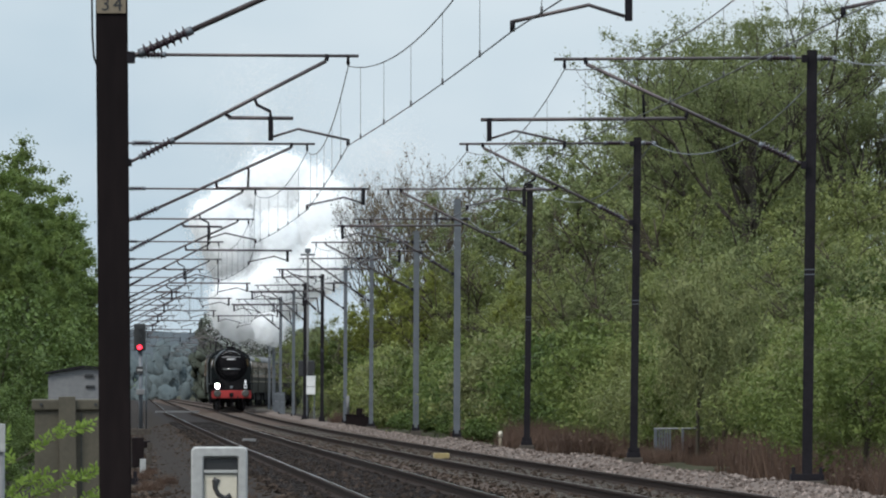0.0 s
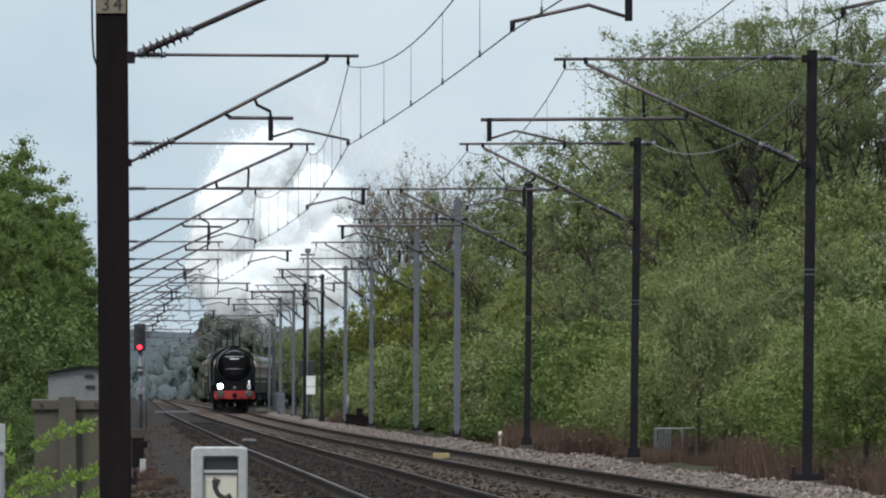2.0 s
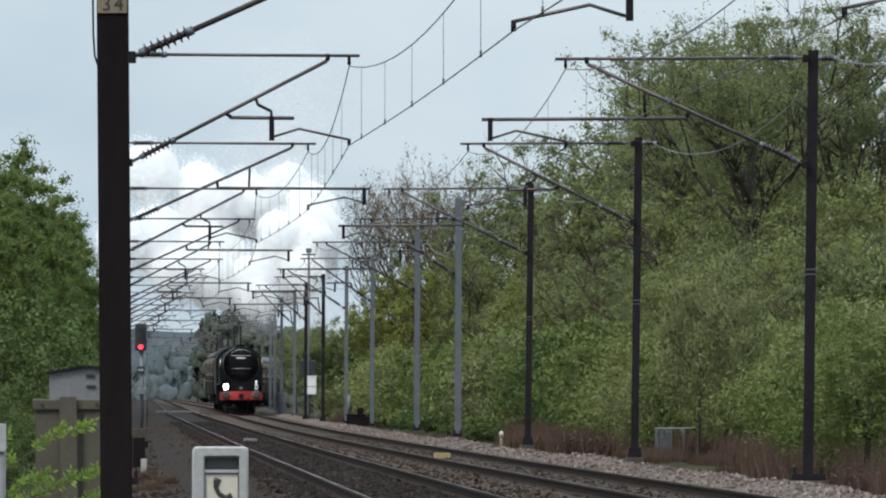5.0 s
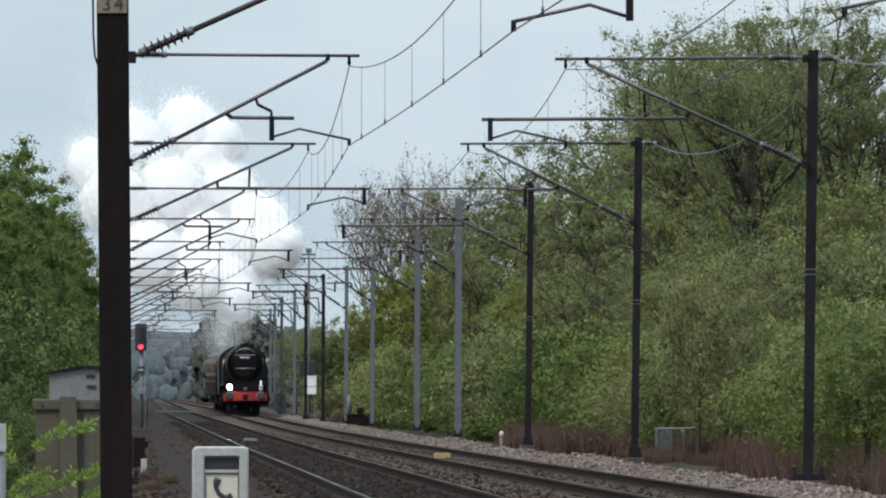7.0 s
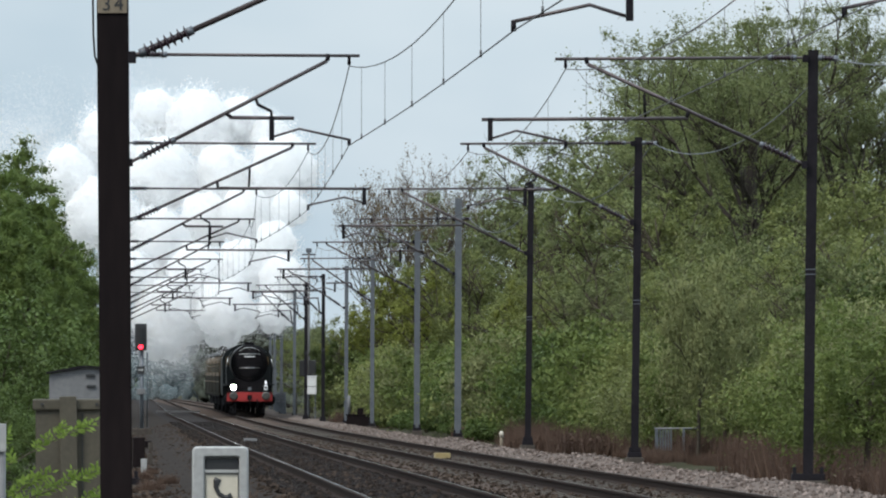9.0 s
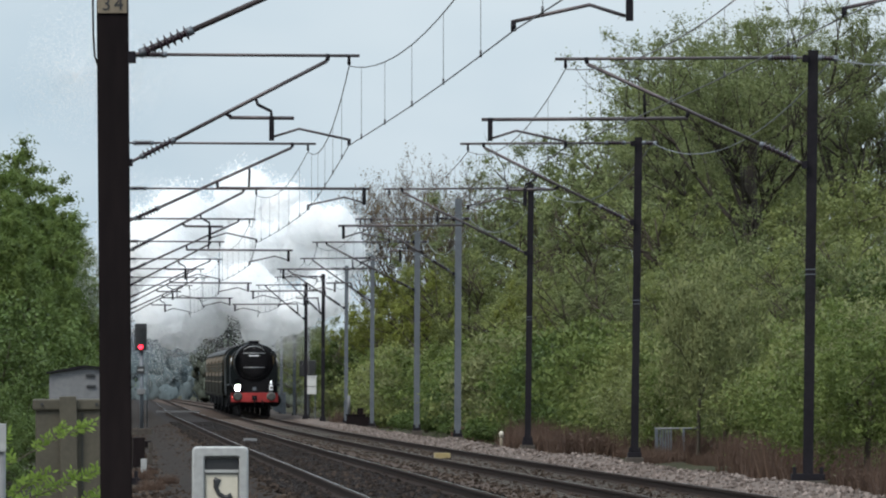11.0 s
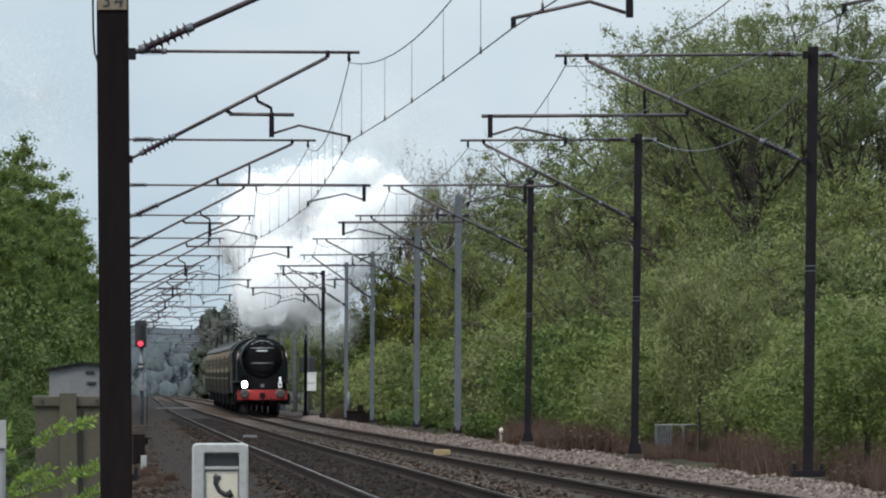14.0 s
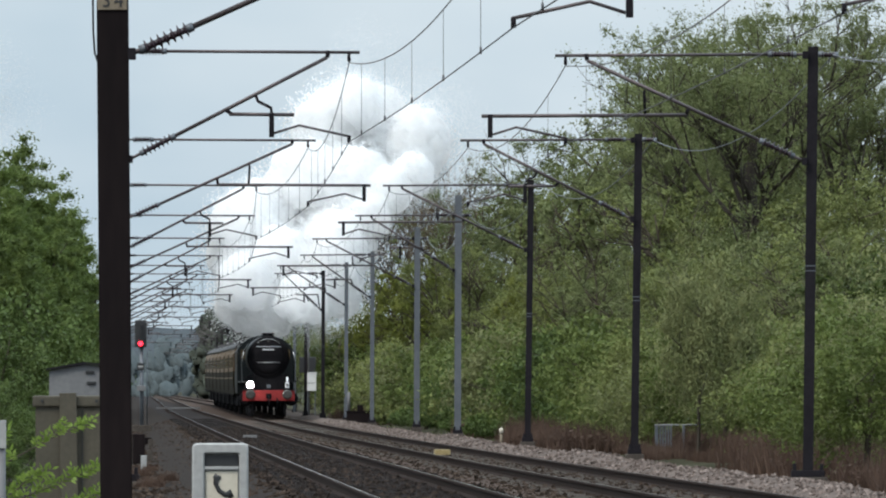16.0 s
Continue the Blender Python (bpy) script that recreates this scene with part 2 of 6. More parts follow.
def add_tube(bm, pts, rad, n=8):
    """A round bar along a line of points; rad is one radius or one for each point."""
    pts = [Vector(p) for p in pts]
    rads = rad if isinstance(rad, (list, tuple)) else [rad] * len(pts)
    rings = []
    for i, p in enumerate(pts):
        d = (pts[min(i + 1, len(pts) - 1)] - pts[max(i - 1, 0)]).normalized()
        up = Vector((0, 0, 1)) if abs(d.z) < 0.95 else Vector((1, 0, 0))
        a = d.cross(up).normalized()
        b = a.cross(d)
        rings.append([bm.verts.new(p + rads[i] * (math.cos(2 * math.pi * k / n) * a + math.sin(2 * math.pi * k / n) * b)) for k in range(n)])
    for r0, r1 in zip(rings, rings[1:]):
        for k in range(n):
            f = bm.faces.new((r0[k], r0[(k + 1) % n], r1[(k + 1) % n], r1[k]))
            f.smooth = True
    bm.faces.new(rings[0][::-1])
    bm.faces.new(rings[-1])
    return bm


def add_prism(bm, profile, y0, y1):
    """A profile of (x, z) points drawn out along y."""
    a = [bm.verts.new((x, y0, z)) for x, z in profile]
    b = [bm.verts.new((x, y1, z)) for x, z in profile]
    n = len(profile)
    for i in range(n):
        bm.faces.new((a[i], a[(i + 1) % n], b[(i + 1) % n], b[i]))
    bm.faces.new(a[::-1])
    bm.faces.new(b)
    return bm


def ball(sub):
    bm = bmesh.new()
    bmesh.ops.create_icosphere(bm, subdivisions=sub, radius=1.0)
    v = np.array([q.co[:] for q in bm.verts])
    f = np.array([[q.index for q in g.verts] for g in bm.faces])
    bm.free()
    return v, f


def boxed(*dims, bevel=0.0):
    return add_box(bmesh.new(), *dims, bevel=bevel)


def tubed(pts, rad, n=8):
    return add_tube(bmesh.new(), pts, rad, n)


def part(name, bm, material, parent=None, label=""):
    """Links a bmesh as one mesh object, under parent if given."""
    bmesh.ops.recalc_face_normals(bm, faces=bm.faces) if len(bm.faces) < 20000 else None
    me = bpy.data.meshes.new(name)
    bm.to_mesh(me)
    bm.free()
    me.materials.append(material)
    ob = new(name, me)
    if parent:
        ob.parent = parent
    if label:
        ob["label"] = label
    return ob


def thing(name, m, label, category, group=""):
    ob = new(name)
    ob.empty_display_size = 0.2
    ob.matrix_basis = m
    return tagged(ob, label, category, group)


def mesh_of(name, verts, faces, material, smooth=False):
    me = bpy.data.meshes.new(name)
    me.from_pydata(verts, [], faces)
    me.materials.append(material)
    if smooth:
        me.polygons.foreach_set("use_smooth", [True] * len(me.polygons))
    me.update()
    return me


# ---- the plan: two tracks that run away from the eye on a slant ----
SLANT = -0.034


def x_right(y):
    return 7.15 + SLANT * y


def x_left(y):
    return 3.55 + SLANT * y


def x_near_rails(y):
    """The near track, which bears a little to the other side beyond 520 m."""
    return x_left(y) + 0.0024 * max(0, y - 520)


def z_right(y):
    """Rail height of the right track, which dips a little on its way."""
    return float(np.interp(y, [60, 120, 175, 270, 350, 451, 534, 592, 650], [-0.04, -0.11, -0.17, -0.24, -0.27, -0.24, -0.17, -0.07, 0.0]))


def z_left(y):
    return float(np.interp(y, [60, 150, 200, 300, 400, 520, 650], [0.0, -0.03, -0.06, -0.07, -0.07, -0.05, 0.0]))


def x_train(y):
    """The line the train takes: the right track, and beyond 610 m a curve that joins it."""
    return x_right(y) + (0.00019 * (y - 610) ** 2 if y > 610 else 0)


# ---- ground ----
def make_ground():
    offs = [-400, -120, -60, -30, -16, -11, -8.6, -7.2, -6.4, -5.7, -5.3, -4.9, -4.3, -3.6, -2.9, -2.3, -1.8, -1.2, -0.6, 0, 0.6, 1.2, 1.7, 2.1, 2.5, 2.9, 3.4, 4.0, 5.0, 6.5, 9, 14, 25, 60, 120, 400]
    hts = [0.5, 0.3, 0.0, -0.1, -0.2, -0.3, -0.35, -0.38, -0.36, -0.30, -0.22, -0.17, -0.16, -0.16, -0.16, -0.2, -0.2, -0.16, -0.15, -0.15, -0.15, -0.16, -0.17, -0.18, -0.18, -0.22, -0.32, -0.38, -0.38, -0.35, -0.3, 0.0, 0.3, 0.6, 0.8, 1.0]
    ys = [-4000, -1800, -800, -350, -150, -80] + [-30 + 6 * i for i in range(130)] + [760 + 40 * i for i in range(20)] + [1700, 2200, 3000, 4200]
    vs, fs = [], []
    for j, y in enumerate(ys):
        for o, h in zip(offs, hts):
            n = noise.noise(Vector((o * 0.5, y * 0.15, 3.1))) * (0.05 if abs(o) < 8 else 0.15)
            if -6.2 < o < 2.2:
                n *= 0.15
            dip = z_left(y) if o < -2.4 else z_right(y) if o > -1.3 else (z_left(y) + z_right(y)) / 2
            vs.append((x_right(y) + o, y, h + n + dip * (1 if abs(o) < 20 else 0)))
    w = len(offs)
    for j in range(len(ys) - 1):
        for i in range(w - 1):
            a = j * w + i
            fs.append((a, a + 1, a + w + 1, a + w))
    me = mesh_of("ground", vs, fs, M_GRASS_GROUND, True)
    me.materials.append(M_CESS)
    me.materials.append(M_BALLAST)
    me.materials.append(M_BALLAST_DARK)
    for p in me.polygons:
        i = p.index % (w - 1)
        o = (offs[i] + offs[i + 1]) / 2
        p.material_index = 0
        if -13 < o < 5.0:
            p.material_index = 1
        if -2.4 < o < 2.5:
            p.material_index = 2
        if -4.9 < o < -2.6:
            p.material_index = 3
    tagged(new("ground", me), "brown gritty trackside ground with ballast and rough grass", "ground", kind="structure")


make_ground()


def scatter_stones(name, material, n, o_range, y_range, z_of, size, label, y_power=1.0, keep=None):
    """Loose stones in one mesh."""
    rnd = random.Random(name)
    base = [(1, 0, 0), (0, 1, 0), (-1, 0, 0), (0, -1, 0), (0, 0, 1), (0, 0, -1)]
    tri = [(0, 1, 4), (1, 2, 4), (2, 3, 4), (3, 0, 4), (1, 0, 5), (2, 1, 5), (3, 2, 5), (0, 3, 5)]
    vs, fs = [], []
    for _ in range(n):
        o = rnd.uniform(*o_range)
        y = y_range[0] + (y_range[1] - y_range[0]) * rnd.random() ** y_power
        s = size * rnd.uniform(0.5, 1.3)
        c = Vector((x_right(y) + o, y, z_of(o, y) + s * 0.1))
        q = Euler((rnd.uniform(0, 3), rnd.uniform(0, 3), rnd.uniform(0, 3))).to_matrix()
        k = len(vs)
        for b in base:
            vs.append(c + q @ (Vector(b) * s * rnd.uniform(0.6, 1.2)))
        fs += [tuple(k + i for i in t) for t in tri]
    me = mesh_of(name, vs, fs, material)
    return tagged(new(name, me), label, "stones", kind="stuff")


def ridge_z(o, y):
    """The heaped pale ballast along the far shoulder, uneven along its length."""
    top = z_right(y) - 0.07 + 0.10 * noise.noise(Vector((y * 0.11, 7.7, 0))) + 0.05 * noise.noise(Vector((y * 0.45, 1.3, 0))) * 1.5
    d = abs(o - 2.55)
    return max(z_right(y) - 0.3, top - 0.05 * d - 0.30 * d * d) if o > 1.75 else z_right(y) - 0.25


def make_shoulder():
    os_ = [1.75, 1.95, 2.15, 2.4, 2.65, 2.9, 3.2, 3.5, 3.8, 4.1]
    ys = [-80 + 4 * i for i in range(35)] + [60 + 1.2 * i for i in range(480)]
    vs, fs = [], []
    for y in ys:
        for o in os_:
            edge = 0.25 if o in (1.75, 4.1) else 0
            vs.append((x_right(y) + o, y, ridge_z(o, y) - edge + 0.03 * noise.noise(Vector((o * 3, y * 1.5, 5)))))
    w = len(os_)
    for j in range(len(ys) - 1):
        for i in range(w - 1):
            a = j * w + i
            fs.append((a, a + 1, a + w + 1, a + w))
    tagged(new("ballast_shoulder", mesh_of("ballast_shoulder", vs, fs, M_STONE_LIGHT, True)), "heaped pale fresh ballast beside the track", "ballast", kind="structure")


make_shoulder()
scatter_stones("shoulder_stones", S_PALE, 14000, (1.8, 4.0), (70, 420), ridge_z, 0.042, "loose pale ballast stones", 1.5)
scatter_stones("track_stones", S_BROWN, 9000, (-2.4, 1.6), (70, 330), lambda o, y: z_right(y) - 0.16, 0.045, "loose brown ballast stones", 1.6)
scatter_stones("cess_stones", S_BROWN, 12000, (-8.2, -4.9), (62, 400), lambda o, y: z_left(y) - 0.17 - max(0, min(0.2, (-4.9 - o) * 0.2)), 0.05, "loose brown stones beside the track", 2.3)

scatter_stones("oily_stones", S_DARK, 8000, (-5.0, -2.2), (62, 330), lambda o, y: z_left(y) - 0.16, 0.045, "loose oily dark ballast stones", 1.6)


# ---- rails and sleepers ----
RAIL = [(-0.07, -0.155), (0.07, -0.155), (0.07, -0.14), (0.012, -0.12), (0.012, -0.045), (0.036, -0.035), (0.036, -0.008), (0.007, -0.001), (-0.007, -0.001), (-0.036, -0.008), (-0.036, -0.035), (-0.012, -0.045), (-0.012, -0.12), (-0.07, -0.14)]


def make_rail(name, line, side, ys, parent, z_of, head):
    pts = [Vector((line(y), y, 0)) for y in ys]
    vs, fs, top = [], [], []
    n = len(RAIL)
    for i, p in enumerate(pts):
        d = (pts[min(i + 1, len(pts) - 1)] - pts[max(i - 1, 0)]).normalized()
        a = Vector((d.y, -d.x, 0))
        for x, h in RAIL:
            vs.append(p + a * (side * 0.7535 + x) + Vector((0, 0, h + z_of(p.y))))
    for i in range(len(pts) - 1):
        for k in range(n):
            fs.append((i * n + k, i * n + (k + 1) % n, (i + 1) * n + (k + 1) % n, (i + 1) * n + k))
            top.append(1 if k == 7 else 0)
    me = mesh_of(name, vs, fs, M_RAIL_SIDE)
    me.materials.append(head)
    me.polygons.foreach_set("material_index", top)
    ob = new(name, me)
    ob.parent = parent
    return ob


def make_track(name, label, line, z_of, y0, y1, step, dark):
    tr = thing(name, pose(0, 0, 0), label, "railway track", "tracks")
    tr["kind"] = "structure"
    n = int((y1 - y0) / step) + 1
    ys = [y0 + step * i for i in range(n + 1)]
    for s in (-1, 1):
        make_rail("rail", line, s, ys, tr, z_of, M_RAIL_TOP if dark else M_RAIL_DULL)
    # sleepers, too far and too flat to the eye to pick apart
    vs, fs = [], []
    y = y0
    while y < min(y1, 420):
        x = line(y)
        k = len(vs)
        for dz in (-0.30, -0.145):
            for dx, dy in ((-1.25, -0.13), (1.25, -0.13), (1.25, 0.13), (-1.25, 0.13)):
                vs.append((x + dx, y + dy, dz + z_of(y)))
        fs += [(k, k + 1, k + 5, k + 4), (k + 1, k + 2, k + 6, k + 5), (k + 2, k + 3, k + 7, k + 6), (k + 3, k, k + 4, k + 7), (k + 4, k + 5, k + 6, k + 7)]
        y += 0.65
    sl = new("sleepers", mesh_of("sleepers", vs, fs, M_BALLAST_DARK if dark else M_CONCRETE))
    sl.parent = tr
    sl["kind"] = "stuff"
    return tr


make_track("track_near", "worn railway track on oily dark ballast", x_near_rails, z_left, -80, 1500, 20, True)
make_track("track_far", "rusty-sided railway track on brown ballast", x_right, z_right, -80, 1500, 20, False)
make_track("track_joining", "railway track that curves in to join the line", x_train, z_right, 612, 900, 8, False)


# ---- overhead line structures ----
def h_section(w, d, z0, z1, lean, t=0.014):
    """A rolled H column in one piece; lean: metres it goes over to +x for each metre up."""
    a, b, c = w / 2, d / 2, t / 2
    prof = [(-a, -b), (a, -b), (a, -b + t), (c, -b + t), (c, b - t), (a, b - t), (a, b), (-a, b), (-a, b - t), (-c, b - t), (-c, -b + t), (-a, -b + t)]
    bm = bmesh.new()
    rings = [[bm.verts.new((x + lean * (z - 3.2), y, z)) for x, y in prof] for z in (z0, z1)]
    for k in range(12):
        bm.faces.new((rings[0][k], rings[0][(k + 1) % 12], rings[1][(k + 1) % 12], rings[1][k]))
    bm.faces.new(rings[0][::-1])
    bm.faces.new(rings[1])
    return bm


def insulator(parent, p, q, rad=0.075, sheds=7):
    """A ribbed insulator from p to q."""
    p, q = Vector(p), Vector(q)
    pts, rads = [], []
    for i in range(sheds):
        for f, r in ((0.08, 0.035), (0.35, 0.04), (0.5, rad), (0.62, rad * 0.95), (0.75, 0.04)):
            pts.append(p.lerp(q, (i + f) / sheds))
            rads.append(r)
    ob = part("insulator", tubed(pts, rads, 10), M_INSULATOR, parent, "brown ribbed porcelain insulator")
    d = (q - p).normalized()
    for e in (p, q):
        part("end_cap", tubed([e - d * 0.04, e + d * 0.05], 0.048, 8), M_GREY_STEEL, ob)
    return ob


def make_structure(y, mx, sgn, contact_x, push, steel, width=0.16, top=6.72, base=-0.36, tail=False, lean=0.0, drop=0.0):
    """A mast with its cantilever. sgn: +1 where the arm reaches to +x. The arm's numbers are metres from the mast."""
    label = ("mid-grey" if steel is M_GREY_STEEL else "dark painted") + " steel overhead line mast with a " + ("push-off" if push else "pull-off") + " cantilever arm"
    st = thing("overhead_line_mast", pose(mx, y, 0), label, "railway mast", "overhead line masts")
    c = abs(contact_x - mx)

    def P(u, z, dy=0.0):
        return (sgn * u + lean * (z - 3.2) * max(0, 1 - u), dy - 0.12, z - drop)
    part("mast", h_section(width, width * 1.02, base, top, lean), steel, st)
    bx = lean * (base - 3.2)
    bw = 0.27 if y < 160 else 0.15
    part("base_plate", boxed(bx - bw, bx + bw, -0.2, 0.2, base + 0.02, base + 0.13, bevel=0.01), M_DARK_STEEL, st)
    for k in (-1, 1):
        part("anchor_bolt", boxed(bx + k * (bw - 0.05) - 0.03, bx + k * (bw - 0.05) + 0.03, -0.15, -0.07, base + 0.13, base + 0.24, bevel=0.01), M_DARK_STEEL, st)
    part("foundation", boxed(bx - bw - 0.05, bx + bw + 0.05, -0.3, 0.3, base - 0.5, base + 0.02, bevel=0.02), M_CONCRETE, st)
    if width < 0.3:
        for z in (3.04, 3.12):
            bo = lean * (z - 3.2)
            part("band", boxed(bo - width * 0.52, bo + width * 0.52, -width * 0.53, width * 0.53, z, z + 0.016), M_GREY_STEEL, st, "thin pale band")
    w2 = width / 2
    # upper tube
    part("bracket", boxed(sgn * w2 + lean * 3.3, sgn * (w2 + 0.09) + lean * 3.3, -0.16, 0.05, 6.48 - drop, 6.6 - drop, bevel=0.008), M_DARK_STEEL, st)
    part("upper_tube", tubed([P(w2 + 0.02, 6.55), P(0.32, 6.55)], 0.022), M_TUBE, st)
    insulator(st, P(0.30, 6.55), P(0.66, 6.55))
    part("upper_tube", tubed([P(0.66, 6.55), P(c + 0.17, 6.53)], 0.026), M_TUBE, st)
    # strut
    s0, s1 = Vector(P(w2 + 0.04, 4.82)), Vector(P(c - 0.35, 6.45))

    def S(u):
        return s0.lerp(s1, (u - w2 - 0.04) / (c - 0.35 - w2 - 0.04))
    part("bracket", boxed(sgn * w2 + lean * 1.6, sgn * (w2 + 0.08) + lean * 1.6, -0.18, 0.05, 4.76 - drop, 4.88 - drop, bevel=0.008), M_DARK_STEEL, st)
    part("strut", tubed([s0, S(0.32)], 0.025), M_TUBE, st)
    insulator(st, S(0.32), S(0.80), 0.085)
    part("strut", tubed([S(0.80), s1], 0.031), M_TUBE, st)
    part("hanger", tubed([s1, P(c - 0.33, 6.56)], 0.035), M_DARK_STEEL, st)
    part("wire_clamp", tubed([P(c, 6.54), P(c, 6.43), (sgn * c, -0.04, 6.40 - drop)], 0.028), M_DARK_STEEL, st)
    # registration
    if push:
        part("registration_tube", tubed([P(c - 1.98, 5.57), P(c + 1.36, 5.55)], 0.03), M_TUBE, st)
        part("link", tubed([S(c - 1.98), P(c - 1.96, 5.57)], 0.03), M_DARK_STEEL, st)
        part("link", tubed([S(c - 1.3), P(c - 1.27, S(c - 1.3).z + drop - 0.06), P(c - 1.29, 5.56)], 0.024), M_DARK_STEEL, st)
        part("drop_post", boxed(sgn * (c + 1.18), sgn * (c + 1.26), -0.16, -0.08, 5.2 - drop, 5.58 - drop, bevel=0.008), M_DARK_STEEL, st)
        arm = [P(c + 1.18, 5.25), P(c + 0.80, 5.37), P(c - 0.02, 5.19)]
    else:
        part("registration_tube", tubed([P(c - 1.92, 5.54), P(c - 0.88, 5.53)], 0.03), M_TUBE, st)
        part("link", tubed([S(c - 1.98), P(c - 1.88, 5.54)], 0.03), M_DARK_STEEL, st)
        part("link", tubed([S(c - 1.5), P(c - 1.46, S(c - 1.5).z + drop - 0.11), P(c - 1.25, 5.64), P(c - 1.24, 5.53)], 0.026), M_DARK_STEEL, st)
        part("drop_post", boxed(sgn * (c - 1.28), sgn * (c - 1.20), -0.16, -0.08, 5.17 - drop, 5.56 - drop, bevel=0.008), M_DARK_STEEL, st)
        arm = [P(c - 1.22, 5.23), P(c - 0.80, 5.36), P(c + 0.02, 5.18)]
    part("registration_arm", tubed(arm, 0.02), M_TUBE, st)
    part("wire_clamp", tubed([P(c, 5.2), P(c, 5.09)], 0.028), M_DARK_STEEL, st)
    if tail:
        # return wire stub behind the mast
        insulator(st, P(-w2 - 0.03, 6.55), P(-w2 - 0.25, 6.54), 0.06, 4)
    return Vector((contact_x, y, -drop))


# stations along the line (metres from the eye); the loops below choose the steel
LEFT_Y = [101, 154, 209, 256, 301, 347, 393, 425, 457, 492, 528, 565, 604, 645, 690, 740, 800, 870, 950, 1050]
RIGHT = [(101, 7.75), (155.5, 5.95), (209, 4.21), (256, 2.30), (301, 0.47), (348, -0.94), (391, -2.88), (425, -4.28), (455, -5.68), (490, -7.0), (527, -8.15), (565, -9.5), (604, -10.6), (645, -11.6), (690, -12.4), (740, -12.9)]
left_pts, right_pts = [], []
for i, y in enumerate(LEFT_Y):
    push = i % 2 == 0
    cx = x_left(y) + (0.62 if push else 0.18)
    if i == 0:
        left_pts.append(make_structure(y, -3.46, 1, 0.74, True, M_BROWN_STEEL, width=0.325, top=7.2, base=-0.5, lean=-0.008, drop=0.15))
    else:
        left_pts.append(make_structure(y, x_left(y) - 3.45, 1, cx, push, M_DARK_STEEL))
for i, (y, mx) in enumerate(RIGHT):
    push = i % 2 == 1
    line = x_train(y) if y > 620 else x_right(y)
    cx = line + (0.12 if push else 0.5)
    # masts past 520 m take the paler steel, distance haze put into their colour
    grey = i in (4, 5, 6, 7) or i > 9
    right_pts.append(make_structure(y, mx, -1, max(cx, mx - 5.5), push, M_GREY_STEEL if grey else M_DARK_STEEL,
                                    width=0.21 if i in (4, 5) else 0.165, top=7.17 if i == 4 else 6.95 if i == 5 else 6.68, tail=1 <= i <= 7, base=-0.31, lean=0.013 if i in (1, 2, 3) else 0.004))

# masts of the main line beyond the junction
far_pts = []
for i, y in enumerate((800, 845, 890, 940, 990, 1045, 1100, 1160, 1225)):
    far_pts.append(make_structure(y, x_right(y) + 3.2, -1, x_right(y) + 0.2, i % 2 == 0, M_DARK_STEEL, width=0.17, top=6.7))


def make_span(p, q, drops):
    """Contact wire, messenger wire and droppers between two supports."""
    sp = thing("overhead_wires", pose(0, 0, 0), "thin dark catenary and contact wires hung between masts", "overhead wire", "overhead wires")
    L = (q - p).length
    sag = 0.53 * min(1.0, (L / 54) ** 2)

    def messenger(f):
        v = p.lerp(q, f)
        return Vector((v.x, v.y, v.z + 6.37 - 4 * sag * f * (1 - f)))

    def contact(f):
        v = p.lerp(q, f)
        return Vector((v.x, v.y, v.z + 5.10 - 0.05 * math.sin(math.pi * f)))
    n = 14
    part("messenger_wire", tubed([messenger(i / n) for i in range(n + 1)], 0.009, 5), M_WIRE, sp)
    part("contact_wire", tubed([contact(i / n) for i in range(n + 1)], 0.0085, 5), M_WIRE, sp)
    for k in range(drops):
        f = 0.89 - 0.75 * k / (drops - 1)
        part("dropper", tubed([messenger(f), contact(f)], 0.0036, 4), M_WIRE, sp)
        part("dropper_clip", tubed([contact(f) - Vector((0, 0, 0.02)), contact(f) + Vector((0, 0, 0.06))], 0.014, 5), M_WIRE, sp)


for pts in (left_pts, right_pts, far_pts):
    first = pts[0] + (pts[0] - pts[1])
    for i, (p, q) in enumerate(zip([first] + pts, pts)):
        make_span(p, q, 0 if pts is far_pts else 5 if i < 9 else 4 if i < 12 else 0)


# the return wire behind the masts of the far side
for (ya, xa), (yb, xb) in zip(RIGHT[:8], RIGHT[1:9]):
    wire = thing("return_wire", pose(0, 0, 0), "pale grey return wire slung behind the masts", "overhead wire", "overhead wires")
    a, b = Vector((xa + 0.36, ya - 0.12, 6.54)), Vector((xb + 0.36, yb - 0.12, 6.54))
    pts = [a.lerp(b, i / 12) - Vector((0, 0, 4 * 0.75 * (i / 12) * (1 - i / 12))) for i in range(13)]
    part("strand", tubed(pts, 0.010, 5), M_GREY_STEEL, wire)


# ---- the train ----
def arch(w, z_eave, z_top, n=14):
    """Roof profile from one eave to the other."""
    return [(w * math.cos(math.pi * k / n), z_eave + (z_top - z_eave) * math.sin(math.pi * k / n)) for k in range(n + 1)]


def wheel(parent, x, y, r, name="wheel"):
    bm = bmesh.new()
    add_tube(bm, [(x - 0.065, y, r), (x + 0.065, y, r)], r, 24)
    w = part(name, bm, M_LOCO_DULL, parent)
    part("hub", tubed([(x - 0.11, y, r), (x + 0.11, y, r)], r * 0.22, 10), M_LOCO_DULL, w)
    return w


def ring_pts(x, y, z, r, n=20):
    return [(x + r * math.cos(2 * math.pi * k / n), y, z + r * math.sin(2 * math.pi * k / n)) for k in range(n + 1)]


